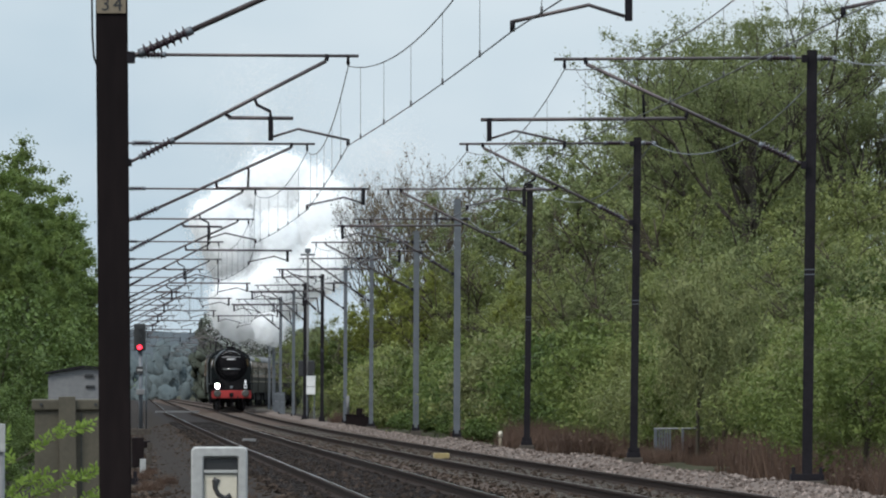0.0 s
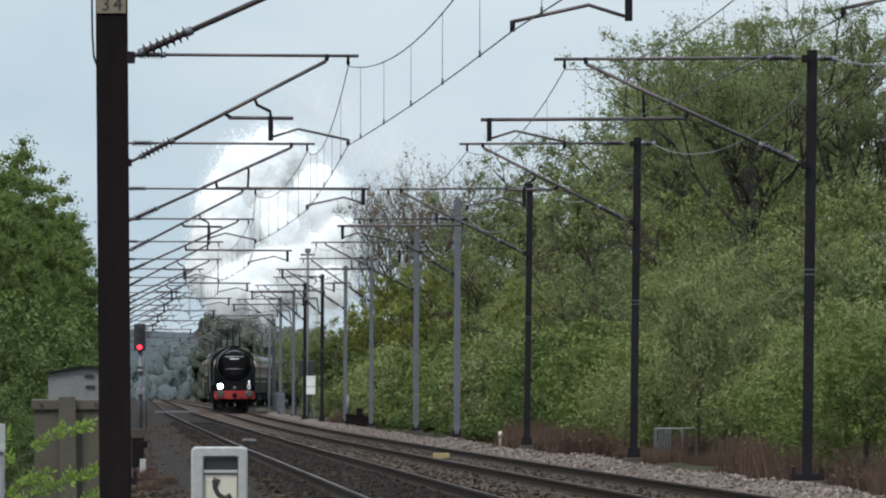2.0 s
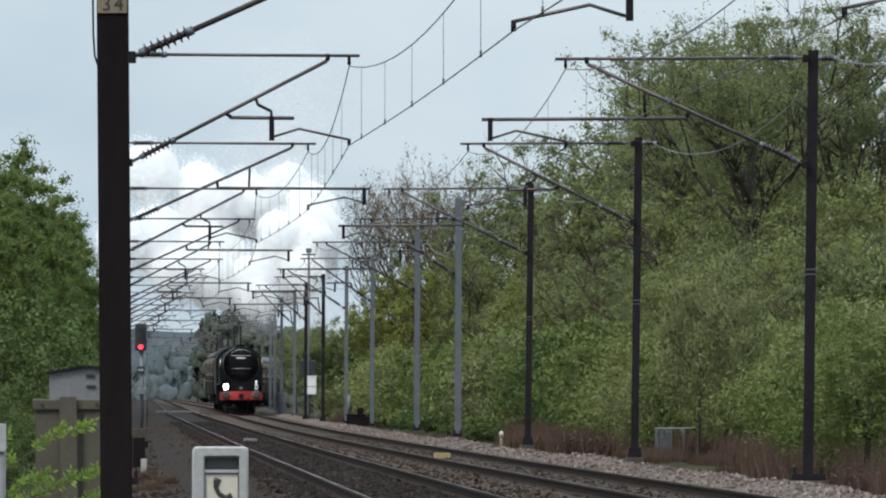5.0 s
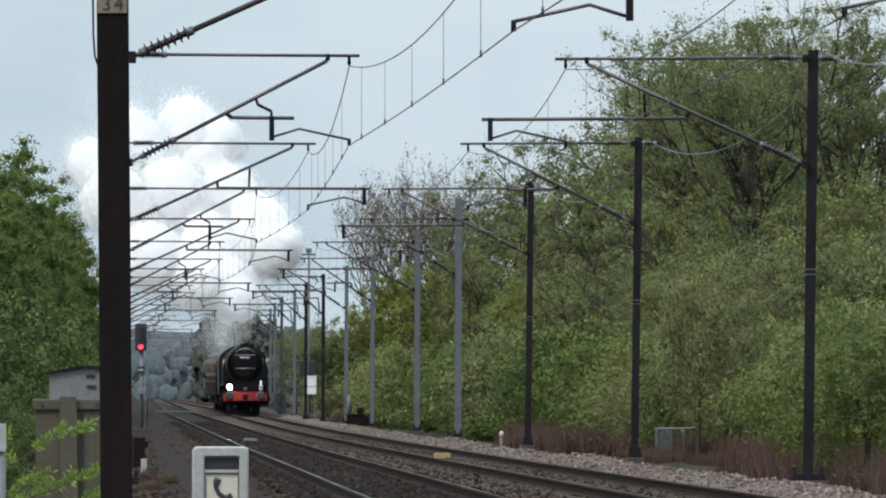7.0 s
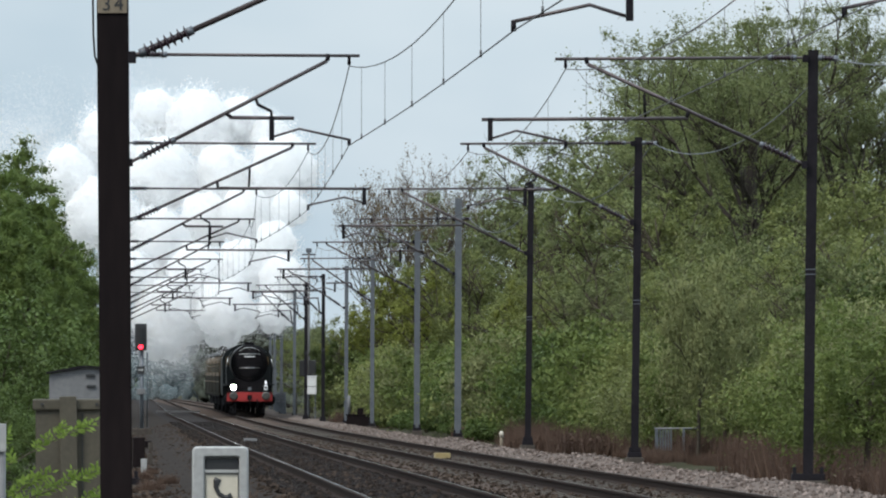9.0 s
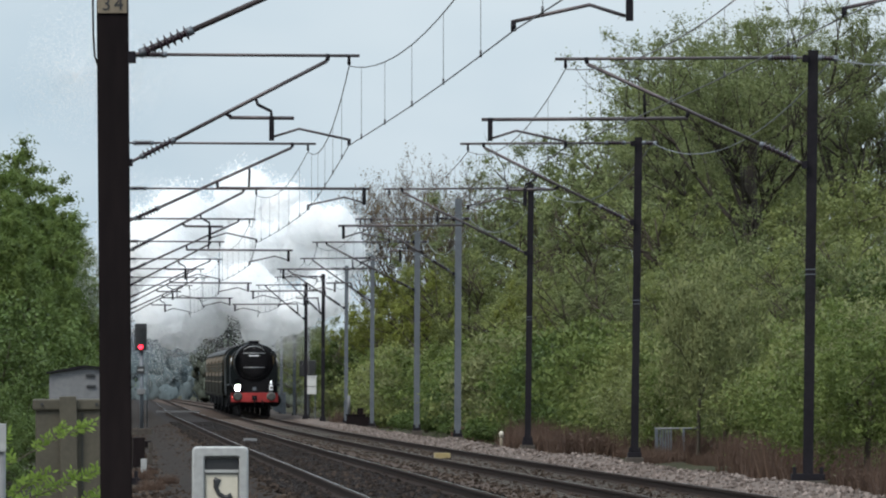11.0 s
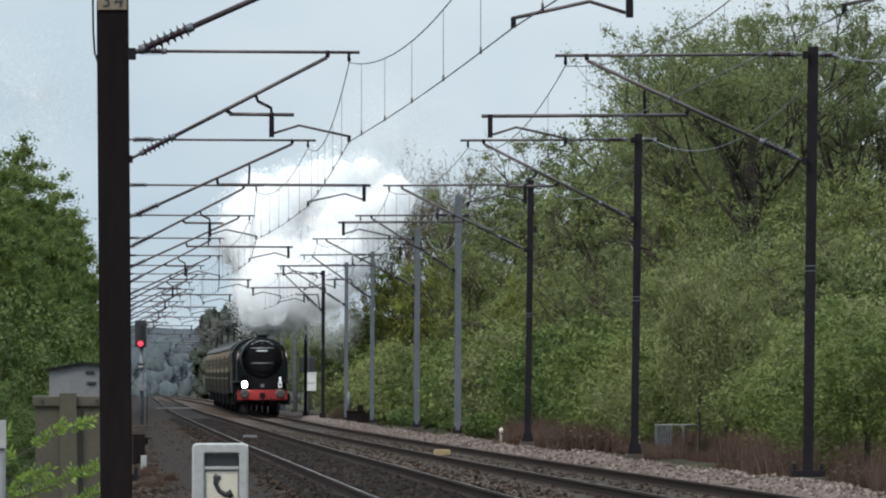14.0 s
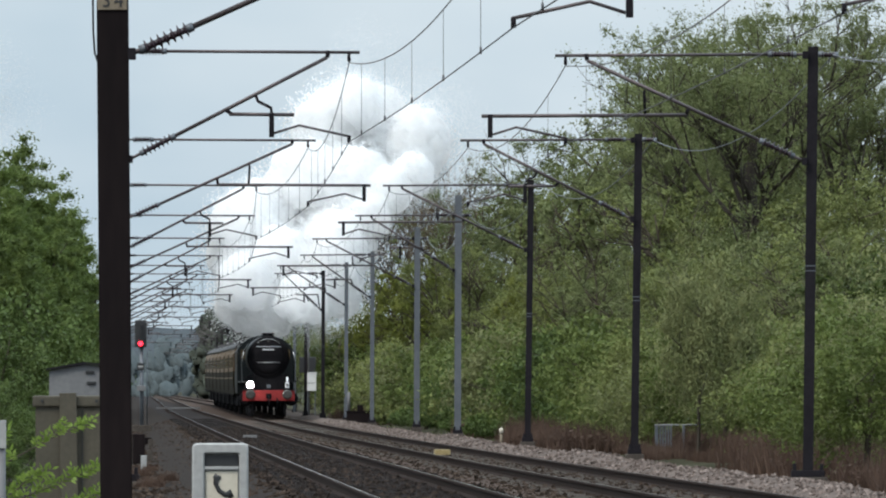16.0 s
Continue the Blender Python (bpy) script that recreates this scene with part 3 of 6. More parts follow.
def make_loco():
    """Front of the buffers at y = 0, the body behind it along +y."""
    lo = thing("steam_locomotive", pose(0, 0, 0), "large black steam locomotive with red buffer beam and lit headlamp", "locomotive")
    part("boiler", tubed([(0, 1.9, 2.80), (0, 2.0, 2.80), (0, 9.3, 2.84)], [0.95, 0.985, 1.0], 32), M_LOCO, lo)
    sb = part("smokebox", tubed([(0, 1.42, 2.80), (0, 1.46, 2.80), (0, 1.52, 2.80), (0, 2.02, 2.80)], [0.86, 0.95, 0.995, 1.0], 32), M_LOCO_DULL, lo)
    door = part("smokebox_door", tubed([(0, 1.28, 2.78), (0, 1.31, 2.78), (0, 1.36, 2.78), (0, 1.44, 2.78)], [0.25, 0.55, 0.76, 0.80], 28), M_LOCO_DULL, sb)
    part("door_rail", tubed(ring_pts(0, 1.39, 2.78, 0.81), 0.018, 6), M_LOCO_DULL, door)
    for z, w in ((3.30, 0.58), (2.56, 0.55)):
        part("handrail", tubed([(-w, 1.28, z), (w, 1.28, z)], 0.018, 6), M_STEEL_BRIGHT, door, "bright steel handrail")
    arc = [(0.80 * math.cos(radians(a)), 1.36, 2.86 + 0.80 * math.sin(radians(a))) for a in range(48, 133, 7)]
    part("top_handrail", tubed(arc, 0.016, 6), M_STEEL_BRIGHT, sb, "curved bright steel handrail")
    for a in (58, 90, 122):
        part("lamp_bracket", boxed(0.74 * math.cos(radians(a)) - 0.05, 0.74 * math.cos(radians(a)) + 0.05, 1.34, 1.42, 3.52, 3.60, bevel=0.01), M_STEEL_WORN, sb)
    part("hinge_strap", boxed(-0.5, 0.55, 1.25, 1.29, 2.86, 2.91), M_LOCO_DULL, door)
    plate = part("number_plate", boxed(-0.34, 0.34, 1.24, 1.27, 3.11, 3.22), M_BLACK, door)
    for k in range(5):
        part("bar", boxed(-0.25 + 0.105 * k, -0.18 + 0.105 * k, 1.234, 1.24, 3.135, 3.195), M_LAMP_WHITE, plate)
    part("chimney", tubed([(0, 2.2, 3.6), (0, 2.2, 3.84), (0, 2.2, 3.88), (0, 2.2, 3.93), (0, 2.2, 3.95)], [0.34, 0.25, 0.26, 0.30, 0.27], 20), M_LOCO_DULL, lo)
    part("chimney_lip", boxed(-0.30, 0.30, 1.60, 1.66, 3.70, 3.80, bevel=0.02), M_LOCO_DULL, lo)
    part("dome", tubed([(0, 6.4, 3.6), (0, 6.4, 3.85), (0, 6.4, 3.93)], [0.42, 0.36, 0.15], 16), M_LOCO, lo)
    for s in (-1, 1):
        # smoke deflector plates beside the smokebox
        prof = [(s * 1.24, 1.70), (s * 1.25, 2.6), (s * 1.16, 3.10), (s * 0.92, 3.46), (s * 0.90, 3.44), (s * 1.13, 3.08), (s * 1.22, 2.6), (s * 1.21, 1.70)]
        df = part("smoke_deflector", add_prism(bmesh.new(), prof, 1.0, 3.9), M_LOCO, lo)
        part("deflector_rail", tubed([(s * 1.24, 0.98, 2.62), (s * 1.17, 0.98, 3.06)], 0.022, 6), M_STEEL_BRIGHT, df, "bright steel handrail")
        part("running_plate", boxed(s * 0.75, s * 1.33, 0.55, 10.5, 1.62, 1.70, bevel=0.01), M_LOCO, lo)
        part("cylinder", tubed([(s * 1.06, 1.0, 0.85), (s * 1.06, 1.05, 0.85), (s * 1.06, 2.5, 0.85)], [0.22, 0.33, 0.33], 18), M_LOCO_DULL, lo)
        part("steam_chest", tubed([(s * 0.95, 0.98, 1.36), (s * 0.95, 2.5, 1.36)], 0.2, 14), M_LOCO_DULL, lo)
        bu = part("buffer", tubed([(s * 0.865, 0.62, 1.05), (s * 0.865, 0.35, 1.05), (s * 0.865, 0.34, 1.05), (s * 0.865, 0.1, 1.05)], [0.15, 0.13, 0.085, 0.085], 16), M_LOCO_DULL, lo)
        part("buffer_head", tubed([(s * 0.865, 0.1, 1.05), (s * 0.865, 0.04, 1.05), (s * 0.865, 0.0, 1.05)], [0.23, 0.235, 0.16], 20), M_STEEL_WORN, bu, "worn steel buffer head")
        part("lamp_iron", boxed(s * 0.85, s * 0.89, 0.6, 0.64, 1.26, 1.42), M_LOCO_DULL, lo)
        part("guard_iron", boxed(s * 0.72, s * 0.80, 0.78, 0.84, 0.08, 0.8), M_LOCO_DULL, lo)
        part("step", boxed(s * 1.0, s * 1.25, 0.5, 0.8, 1.28, 1.31), M_LOCO_DULL, lo)
        for y, r in ((1.3, 0.48), (3.2, 0.48), (4.9, 1.01), (7.1, 1.01), (9.3, 1.01), (11.6, 0.55)):
            wheel(lo, s * 0.76, y, r)
        part("coupling_rod", boxed(s * 0.90, s * 0.96, 4.7, 9.5, 0.68, 0.78, bevel=0.01), M_STEEL_BRIGHT, lo)
        part("connecting_rod", tubed([(s * 1.0, 2.5, 0.86), (s * 1.0, 7.1, 0.70)], 0.05, 6), M_STEEL_BRIGHT, lo)
    beam = part("buffer_beam", boxed(-1.22, 1.22, 0.62, 0.70, 0.76, 1.25, bevel=0.012), M_RED, lo, "red buffer beam")
    part("beam_bracket", boxed(-0.13, 0.13, 0.57, 0.62, 0.86, 1.10, bevel=0.01), M_LOCO_DULL, beam)
    part("drawhook", tubed([(0, 0.6, 0.98), (0, 0.3, 0.98), (0, 0.24, 0.90), (0, 0.3, 0.84)], 0.04, 8), M_LOCO_DULL, lo)
    part("screw_coupling", tubed([(0, 0.28, 0.88), (0.02, 0.26, 0.6), (0, 0.36, 0.48)], 0.035, 6), M_LOCO_DULL, lo)
    part("brake_hose", tubed([(0.4, 0.6, 0.86), (0.42, 0.45, 0.7), (0.4, 0.5, 0.4)], 0.035, 6), M_LOCO_DULL, lo)
    part("front_platform", boxed(-1.2, 1.2, 0.7, 1.75, 1.24, 1.28), M_LOCO, lo)
    bm = add_prism(bmesh.new(), [(-1.15, 1.28), (1.15, 1.28), (1.15, 1.7), (0.9, 2.0), (-0.9, 2.0), (-1.15, 1.7)], 1.5, 1.75)
    part("saddle", bm, M_LOCO_DULL, lo)
    # lamps: a lit headlight over one buffer, a white unlit lamp over the other
    hl = part("headlight", boxed(-0.99, -0.75, 0.50, 0.68, 1.34, 1.66, bevel=0.02), M_LAMP_WHITE, lo)
    part("lens", tubed([(-0.87, 0.47, 1.52), (-0.87, 0.50, 1.52)], 0.125, 20), M_HEADLIGHT, hl, "brightly lit headlight lens")
    wl_ = part("oil_lamp", boxed(0.78, 0.96, 0.52, 0.68, 1.36, 1.62, bevel=0.02), M_LAMP_WHITE, lo, "white enamelled oil lamp")
    part("lamp_top", tubed([(0.87, 0.6, 1.62), (0.87, 0.6, 1.70), (0.87, 0.6, 1.86), (0.87, 0.6, 1.88)], [0.09, 0.055, 0.045, 0.02], 12), M_LAMP_WHITE, wl_)
    part("lens", tubed([(0.87, 0.49, 1.50), (0.87, 0.52, 1.50)], 0.06, 12), M_BLACK, wl_)
    part("centre_lamp", boxed(-0.09, 0.09, 0.56, 0.7, 1.36, 1.52, bevel=0.02), M_GREY_STEEL, lo)
    # cab
    prof = [(-1.35, 1.3), (1.35, 1.3), (1.35, 3.0)] + arch(1.35, 3.0, 3.88)[1:-1] + [(-1.35, 3.0)]
    cab = part("cab", add_prism(bmesh.new(), prof, 10.4, 12.6), M_LOCO, lo)
    for s in (-1, 1):
        part("cab_window", boxed(s * 0.78, s * 1.18, 10.37, 10.41, 2.75, 3.2), M_GLASS, cab)
        part("side_window", boxed(s * 1.345, s * 1.365, 11.0, 12.0, 2.5, 3.05), M_GLASS, cab)
    # tender
    prof = [(-1.30, 1.1), (1.30, 1.1), (1.34, 1.5), (1.34, 3.1), (1.1, 3.45), (-1.1, 3.45), (-1.34, 3.1), (-1.34, 1.5)]
    te = part("tender", add_prism(bmesh.new(), prof, 13.2, 21.2), M_LOCO, lo)
    part("coal", add_prism(bmesh.new(), [(-0.95, 3.3), (0.95, 3.3), (0.5, 3.72), (-0.3, 3.8)], 13.8, 17.5), M_LOCO_DULL, te)
    for s in (-1, 1):
        for y in (14.3, 16.1, 17.9, 19.8):
            wheel(te, s * 0.76, y, 0.63)
        part("tender_frame", boxed(s * 0.95, s * 1.02, 13.4, 21.0, 0.55, 1.1), M_LOCO_DULL, te)
    return lo


def make_coach():
    """Front end at y = 0, 19.6 m long."""
    co = thing("railway_coach", pose(0, 0, 0), "cream and dark umber railway coach with grey roof", "railway carriage", "coaches of the train")
    prof = [(-1.36, 1.05), (1.36, 1.05), (1.40, 1.5), (1.40, 2.15), (-1.40, 2.15), (-1.40, 1.5)]
    lower = part("lower_body", add_prism(bmesh.new(), prof, 0, 19.6), M_UMBER, co)
    prof = [(-1.40, 2.154), (1.40, 2.154), (1.37, 3.0), (1.28, 3.3), (-1.28, 3.3), (-1.37, 3.0)]
    upper = part("upper_body", add_prism(bmesh.new(), prof, 0, 19.6), M_CREAM, co)
    roof = part("roof", add_prism(bmesh.new(), arch(1.30, 3.3, 3.80), -0.02, 19.62), M_ROOF, co)
    for k in range(6):
        y = 2.0 + 3.1 * k
        part("vent", tubed([(0.45 * (-1) ** k, y, 3.7), (0.45 * (-1) ** k, y, 3.88)], 0.11, 8), M_ROOF, roof)
    for s in (-1, 1):
        for k in range(7):
            y = 1.9 + 2.42 * k
            wi = part("window", boxed(s * 1.36, s * 1.412, y, y + 1.05, 2.36, 2.86), M_GLASS, upper)
            part("window_top", boxed(s * 1.385, s * 1.416, y, y + 1.05, 2.70, 2.73), M_CREAM, wi)
        for y in (0.35, 18.5):
            part("door", boxed(s * 1.395, s * 1.415, y, y + 0.75, 1.2, 3.0), M_UMBER, co)
        part("waist_band", boxed(s * 1.395, s * 1.418, 1.2, 18.4, 1.80, 1.86), M_CREAM, co, "pale lining along the waist")
        part("step_board", boxed(s * 1.25, s * 1.42, 0.3, 19.3, 0.98, 1.03), M_LOCO_DULL, co)
        part("underframe", boxed(s * 0.9, s * 1.1, 5.5, 14, 0.45, 1.04), M_LOCO_DULL, co)
        part("cornice", boxed(s * 1.29, s * 1.33, 0, 19.6, 3.27, 3.31), M_UMBER, roof)
    for y0 in (2.6, 17.0):
        bg = part("bogie", boxed(-1.05, 1.05, y0 - 1.6, y0 + 1.6, 0.45, 0.9, bevel=0.05), M_LOCO_DULL, co)
        for s in (-1, 1):
            for dy in (-1.25, 1.25):
                wheel(bg, s * 0.76, y0 + dy, 0.46)
    part("gangway", boxed(-0.5, 0.5, -0.35, 0, 1.2, 3.3, bevel=0.03), M_LOCO_DULL, co)
    return co


loco = make_loco()
coaches = [make_coach()]
N_COACH = 10
for k in range(1, N_COACH):
    coaches.append(copy_thing(coaches[0], pose(0, 0, 0)))
coaches[0]["label"] = "cream and dark umber railway coach next to the tender"


def front_at(t):
    """Distance of the lamps on the buffer beam, in metres from the eye, by time."""
    ts = [0, 2, 4, 7, 9, 12, 14, 16]
    ds = [592.6, 576.4, 559.6, 533.6, 515.6, 489.0, 470.4, 451.0]
    return float(np.interp(t, ts, ds))


def on_line(y_front, length, inset):
    """The pose of a vehicle of that length, its front end at y_front, on the train's line."""
    a = Vector((x_train(y_front + inset), y_front + inset, z_right(y_front + inset)))
    yb = y_front + length - inset
    b = Vector((x_train(yb), yb, z_right(yb)))
    d = (b - a).normalized()
    o = a - d * inset
    return Matrix.Translation(o) @ Matrix.Rotation(math.atan2(-d.x, d.y), 4, 'Z')


def train_rows(lead, length, inset):
    return [(t, on_line(front_at(t) - 0.6 + lead, length, inset)) for t in (0, 2, 4, 5.5, 7, 9, 10.5, 12, 14, 16)]


# ---- trees and shrubs ----
def leaf_cloud(rng, centres, radii, per, size, even=0.0):
    """Three-cornered leaves in clumps. Returns vertices with the way they face (n*3, 6)."""
    n = len(centres) * per
    c = np.repeat(np.array(centres), per, axis=0)
    r = np.repeat(np.array(radii), per)[:, None]
    d = rng.normal(size=(n, 3))
    d /= np.linalg.norm(d, axis=1, keepdims=True)
    p = c + d * r * np.minimum(1.25, np.abs(rng.normal(0, 0.6, (n, 1)))) * np.array([1, 1, 0.8])
    a = rng.normal(size=(n, 3))
    a /= np.linalg.norm(a, axis=1, keepdims=True)
    b = np.cross(a, rng.normal(size=(n, 3)))
    b /= np.linalg.norm(b, axis=1, keepdims=True)
    s = size * rng.uniform(0.6, 1.35, (n, 1))
    a, b = a * s, b * s * 0.7
    v = np.stack([p - a - b * 0.5, p + a * 0.1 + b, p + a - b * 0.3], axis=1)
    # each leaf faces out of its clump, more or less
    out = (0.8 * d + 0.3 * rng.normal(size=(n, 3))) * (1 - even) + np.array([0, -0.5 * even, 0.35])
    out /= np.linalg.norm(out, axis=1, keepdims=True)
    face = np.cross(v[:, 1] - v[:, 0], v[:, 2] - v[:, 0])
    turn = (face * out).sum(axis=1) < 0
    v[turn] = v[turn][:, ::-1]
    return np.concatenate([v, np.repeat(out[:, None, :], 3, axis=1)], axis=2).reshape(-1, 6)


def leaf_mesh(name, v, material):
    n = len(v) // 3
    me = bpy.data.meshes.new(name)
    me.vertices.add(len(v))
    me.vertices.foreach_set("co", v[:, :3].astype(np.float32).ravel())
    me.loops.add(len(v))
    me.loops.foreach_set("vertex_index", np.arange(len(v), dtype=np.int32))
    me.polygons.add(n)
    me.polygons.foreach_set("loop_start", np.arange(0, 3 * n, 3, dtype=np.int32))
    me.materials.append(material)
    me.update(calc_edges=True)
    me.validate()
    if v.shape[1] == 6:
        me.normals_split_custom_set_from_vertices(v[:, 3:].tolist())
    return me


def branches(bm, rnd, p, d, length, rad, level, tips, spread=0.7):
    """Grows a limb with side limbs, and notes the ends of the twigs."""
    k = 4
    pts, rads = [Vector(p)], [rad]
    for i in range(k):
        d = (d + Vector((rnd.uniform(-1, 1), rnd.uniform(-1, 1), rnd.uniform(-0.4, 0.8))) * 0.16).normalized()
        pts.append(pts[-1] + d * length / k)
        rads.append(rad * (1 - 0.72 * (i + 1) / k))
    add_tube(bm, pts, rads, 6 if level > 1 else 3)
    if level == 0:
        tips.append(pts[-1])
        tips.append(pts[-2])
        return
    for i in range(3 + (level > 1)):
        f = rnd.uniform(0.4, 1.0)
        q = pts[min(k - 1, int(f * k))].lerp(pts[min(k, int(f * k) + 1)], f * k % 1)
        side = Vector((rnd.uniform(-1, 1), rnd.uniform(-1, 1), rnd.uniform(-0.1, 0.8))).normalized()
        branches(bm, rnd, q, (d * (1 - spread) + side * spread).normalized(), length * rnd.uniform(0.5, 0.72), rad * 0.5, level - 1, tips, spread)


def build_tree(name, seed, height, radius, clumps, per, leaf, material, label, category, airy=0.5, skirt=0.25, bark=True, limb_levels=3, limb=0.36, tip=(0.10, 0.24), taper=0.25, even=0.0):
    """A trunk with limbs, and a crown of leaf clumps between skirt * height and the top."""
    rnd, rng = random.Random(seed), np.random.default_rng(seed)
    t = thing(name, pose(0, 0, 0), label, category)
    tips = []
    if bark:
        bm = bmesh.new()
        add_tube(bm, [(0, 0, -0.5), (0.05, 0, height * 0.2), (0.1, 0.08, height * 0.45)], [height * 0.022, height * 0.016, height * 0.012], 8)
        for i in range(6):
            a = 2 * math.pi * (i + rnd.random()) / 6
            up = rnd.uniform(0.5, 1.6)
            branches(bm, rnd, (0.05, 0.04, height * rnd.uniform(0.22, 0.45)), Vector((math.cos(a), math.sin(a), up)).normalized(), height * limb, height * 0.009, limb_levels - 1, tips)
        part("trunk", bm, M_BARK, t)
    centres, radii = [], []
    for i in range(clumps):
        while True:
            v = Vector((rnd.uniform(-1, 1), rnd.uniform(-1, 1), rnd.uniform(-1, 1)))
            if 0.25 < v.length < 1:
                break
        lump = 0.78 + 0.45 * noise.noise(v.normalized() * 2.2 + Vector((seed, 0, 0)))
        z = height * (skirt + (1 - skirt) * (0.5 + 0.5 * v.z * lump))
        wide = 1.0 - taper * max(0, v.z)
        centres.append((v.x * radius * lump * wide, v.y * radius * lump * wide, z))
        radii.append(radius * rnd.uniform(0.12, 0.30) * (1.2 - airy * 0.5))
    if tips:
        for q in rnd.sample(tips, min(len(tips), int(clumps * airy))):
            centres.append((q.x, q.y, min(q.z, height * 0.97)))
            radii.append(radius * rnd.uniform(*tip))
    ob = new("crown", leaf_mesh("crown", leaf_cloud(rng, centres, radii, per, leaf, even), material))
    ob.parent = t
    return t


def bare_tree(seed, height):
    rnd, rng = random.Random(seed), np.random.default_rng(seed)
    t = thing("tree", pose(0, 0, 0), "almost bare brown tree with fine twigs and opening buds", "tree", "lineside trees")
    bm, tips = bmesh.new(), []
    add_tube(bm, [(0, 0, -0.5), (0.05, 0, height * 0.25), (0.1, 0.08, height * 0.6)], [0.22, 0.17, 0.1], 8)
    for i in range(11):
        a = 2.4 * i
        branches(bm, rnd, (0.05, 0.04, height * rnd.uniform(0.2, 0.58)), Vector((math.cos(a), math.sin(a), rnd.uniform(0.8, 2.0))).normalized(), height * 0.34, 0.07, 3, tips, 0.55)
    part("trunk", bm, M_BARK, t)
    c = [tuple(q) for q in tips]
    ob = new("crown", leaf_mesh("crown", leaf_cloud(rng, c, [0.35] * len(c), 4, 0.055), L_BUD))
    ob.parent = t
    return t


def limb_tree(seed, height):
    """A tall open tree: a leaning trunk that forks into long bare limbs, with leaf tufts at the twigs only."""
    rnd, rng = random.Random(seed), np.random.default_rng(seed)
    t = thing("tree", pose(0, 0, 0), "tall open tree with dark forking limbs and thin young leaves", "tree", "lineside trees")
    bm, tips = bmesh.new(), []
    fork = height * 0.56
    add_tube(bm, [(0.3, 0, -0.5), (0.2, 0, height * 0.3), (0, 0, fork), (0.1, 0.1, height * 0.72)], [0.30, 0.24, 0.19, 0.10], 10)
    for i in range(9):
        a = 2.4 * i + rnd.uniform(-0.3, 0.3)
        lift = rnd.uniform(0.7, 2.2)
        branches(bm, rnd, (0.05, 0.03, fork * rnd.uniform(0.72, 1.15)), Vector((math.cos(a), math.sin(a), lift)).normalized(), height * rnd.uniform(0.24, 0.31), 0.085, 3, tips, 0.5)
    part("trunk", bm, M_DARK_BARK, t)
    c = [(q.x, q.y, min(q.z, height)) for q in tips]
    for q in rnd.sample(tips, len(tips) // 3):
        c.append((q.x * 0.8, q.y * 0.8, q.z - rnd.uniform(0.6, 2.2)))
    r = [rnd.uniform(0.22, 0.48) for _ in c]
    ob = new("crown", leaf_mesh("crown", leaf_cloud(rng, c, r, 46, 0.038, 0.35), L_AIRY))
    ob.parent = t
    return t


def lumps(rnd, seed, centres, sub=2):
    """Closed leafy lumps that run together, roughened at three sizes."""
    v0, f0 = ball(sub)
    vs, fs = [], []
    for k, (x, y, z, wide, tall) in enumerate(centres):
        n = len(vs)
        o = Vector((seed + k * 1.3, 0, 0))
        for q in v0:
            d = Vector(q)
            r = 1 + 0.25 * noise.noise(d * 2.0 + o) + 0.20 * noise.noise(d * 5.0 + o) + 0.16 * noise.noise(d * 11.0 + o)
            vs.append((x + d.x * wide * r, y + d.y * wide * r, z + d.z * tall * r))
        fs += (f0 + n).tolist()
    return vs, fs


def lump_mesh(name, vs, fs, material):
    """Distant foliage lumps, their normals bent one way for the flat shading of haze."""
    me = mesh_of(name, vs, fs, material, True)
    n = np.zeros(len(vs) * 3)
    me.vertices.foreach_get("normal", n)
    n = n.reshape(-1, 3) * 0.3 + np.array([0, -0.5, 0.5])
    n /= np.linalg.norm(n, axis=1, keepdims=True)
    me.normals_split_custom_set_from_vertices(n.tolist())
    return me


def far_tree(seed, height):
    """A tree so far off that its leaves melt into ragged lumps."""
    rnd = random.Random(seed)
    t = thing("tree", pose(0, 0, 0), "tree greyed with painted-in haze, far down the line", "tree", "lineside trees")
    part("trunk", tubed([(0, 0, -0.5), (0.05, 0, height * 0.5)], [0.2, 0.1], 7), M_BARK, t)
    cs = []
    for k in range(70):
        f = k / 69
        a, r = 2.4 * k, 1.7 * math.sqrt(max(0.05, 1 - (1.6 * f - 0.6) ** 2)) * rnd.uniform(0.4, 1.0)
        cs.append((r * math.cos(a), r * math.sin(a), height * (0.06 + 0.88 * f), rnd.uniform(0.35, 0.75), rnd.uniform(0.4, 0.8)))
    vs, fs = lumps(rnd, seed, cs)
    ob = new("crown", lump_mesh("crown", vs, fs, M_FAR_TREE))
    ob.parent = t
    fr = new("leaves", leaf_mesh("leaves", leaf_cloud(np.random.default_rng(seed), [c[:3] for c in cs], [c[3] * 1.5 for c in cs], 70, 0.13, 0.9), M_FAR_TREE))
    fr.parent = t
    return t


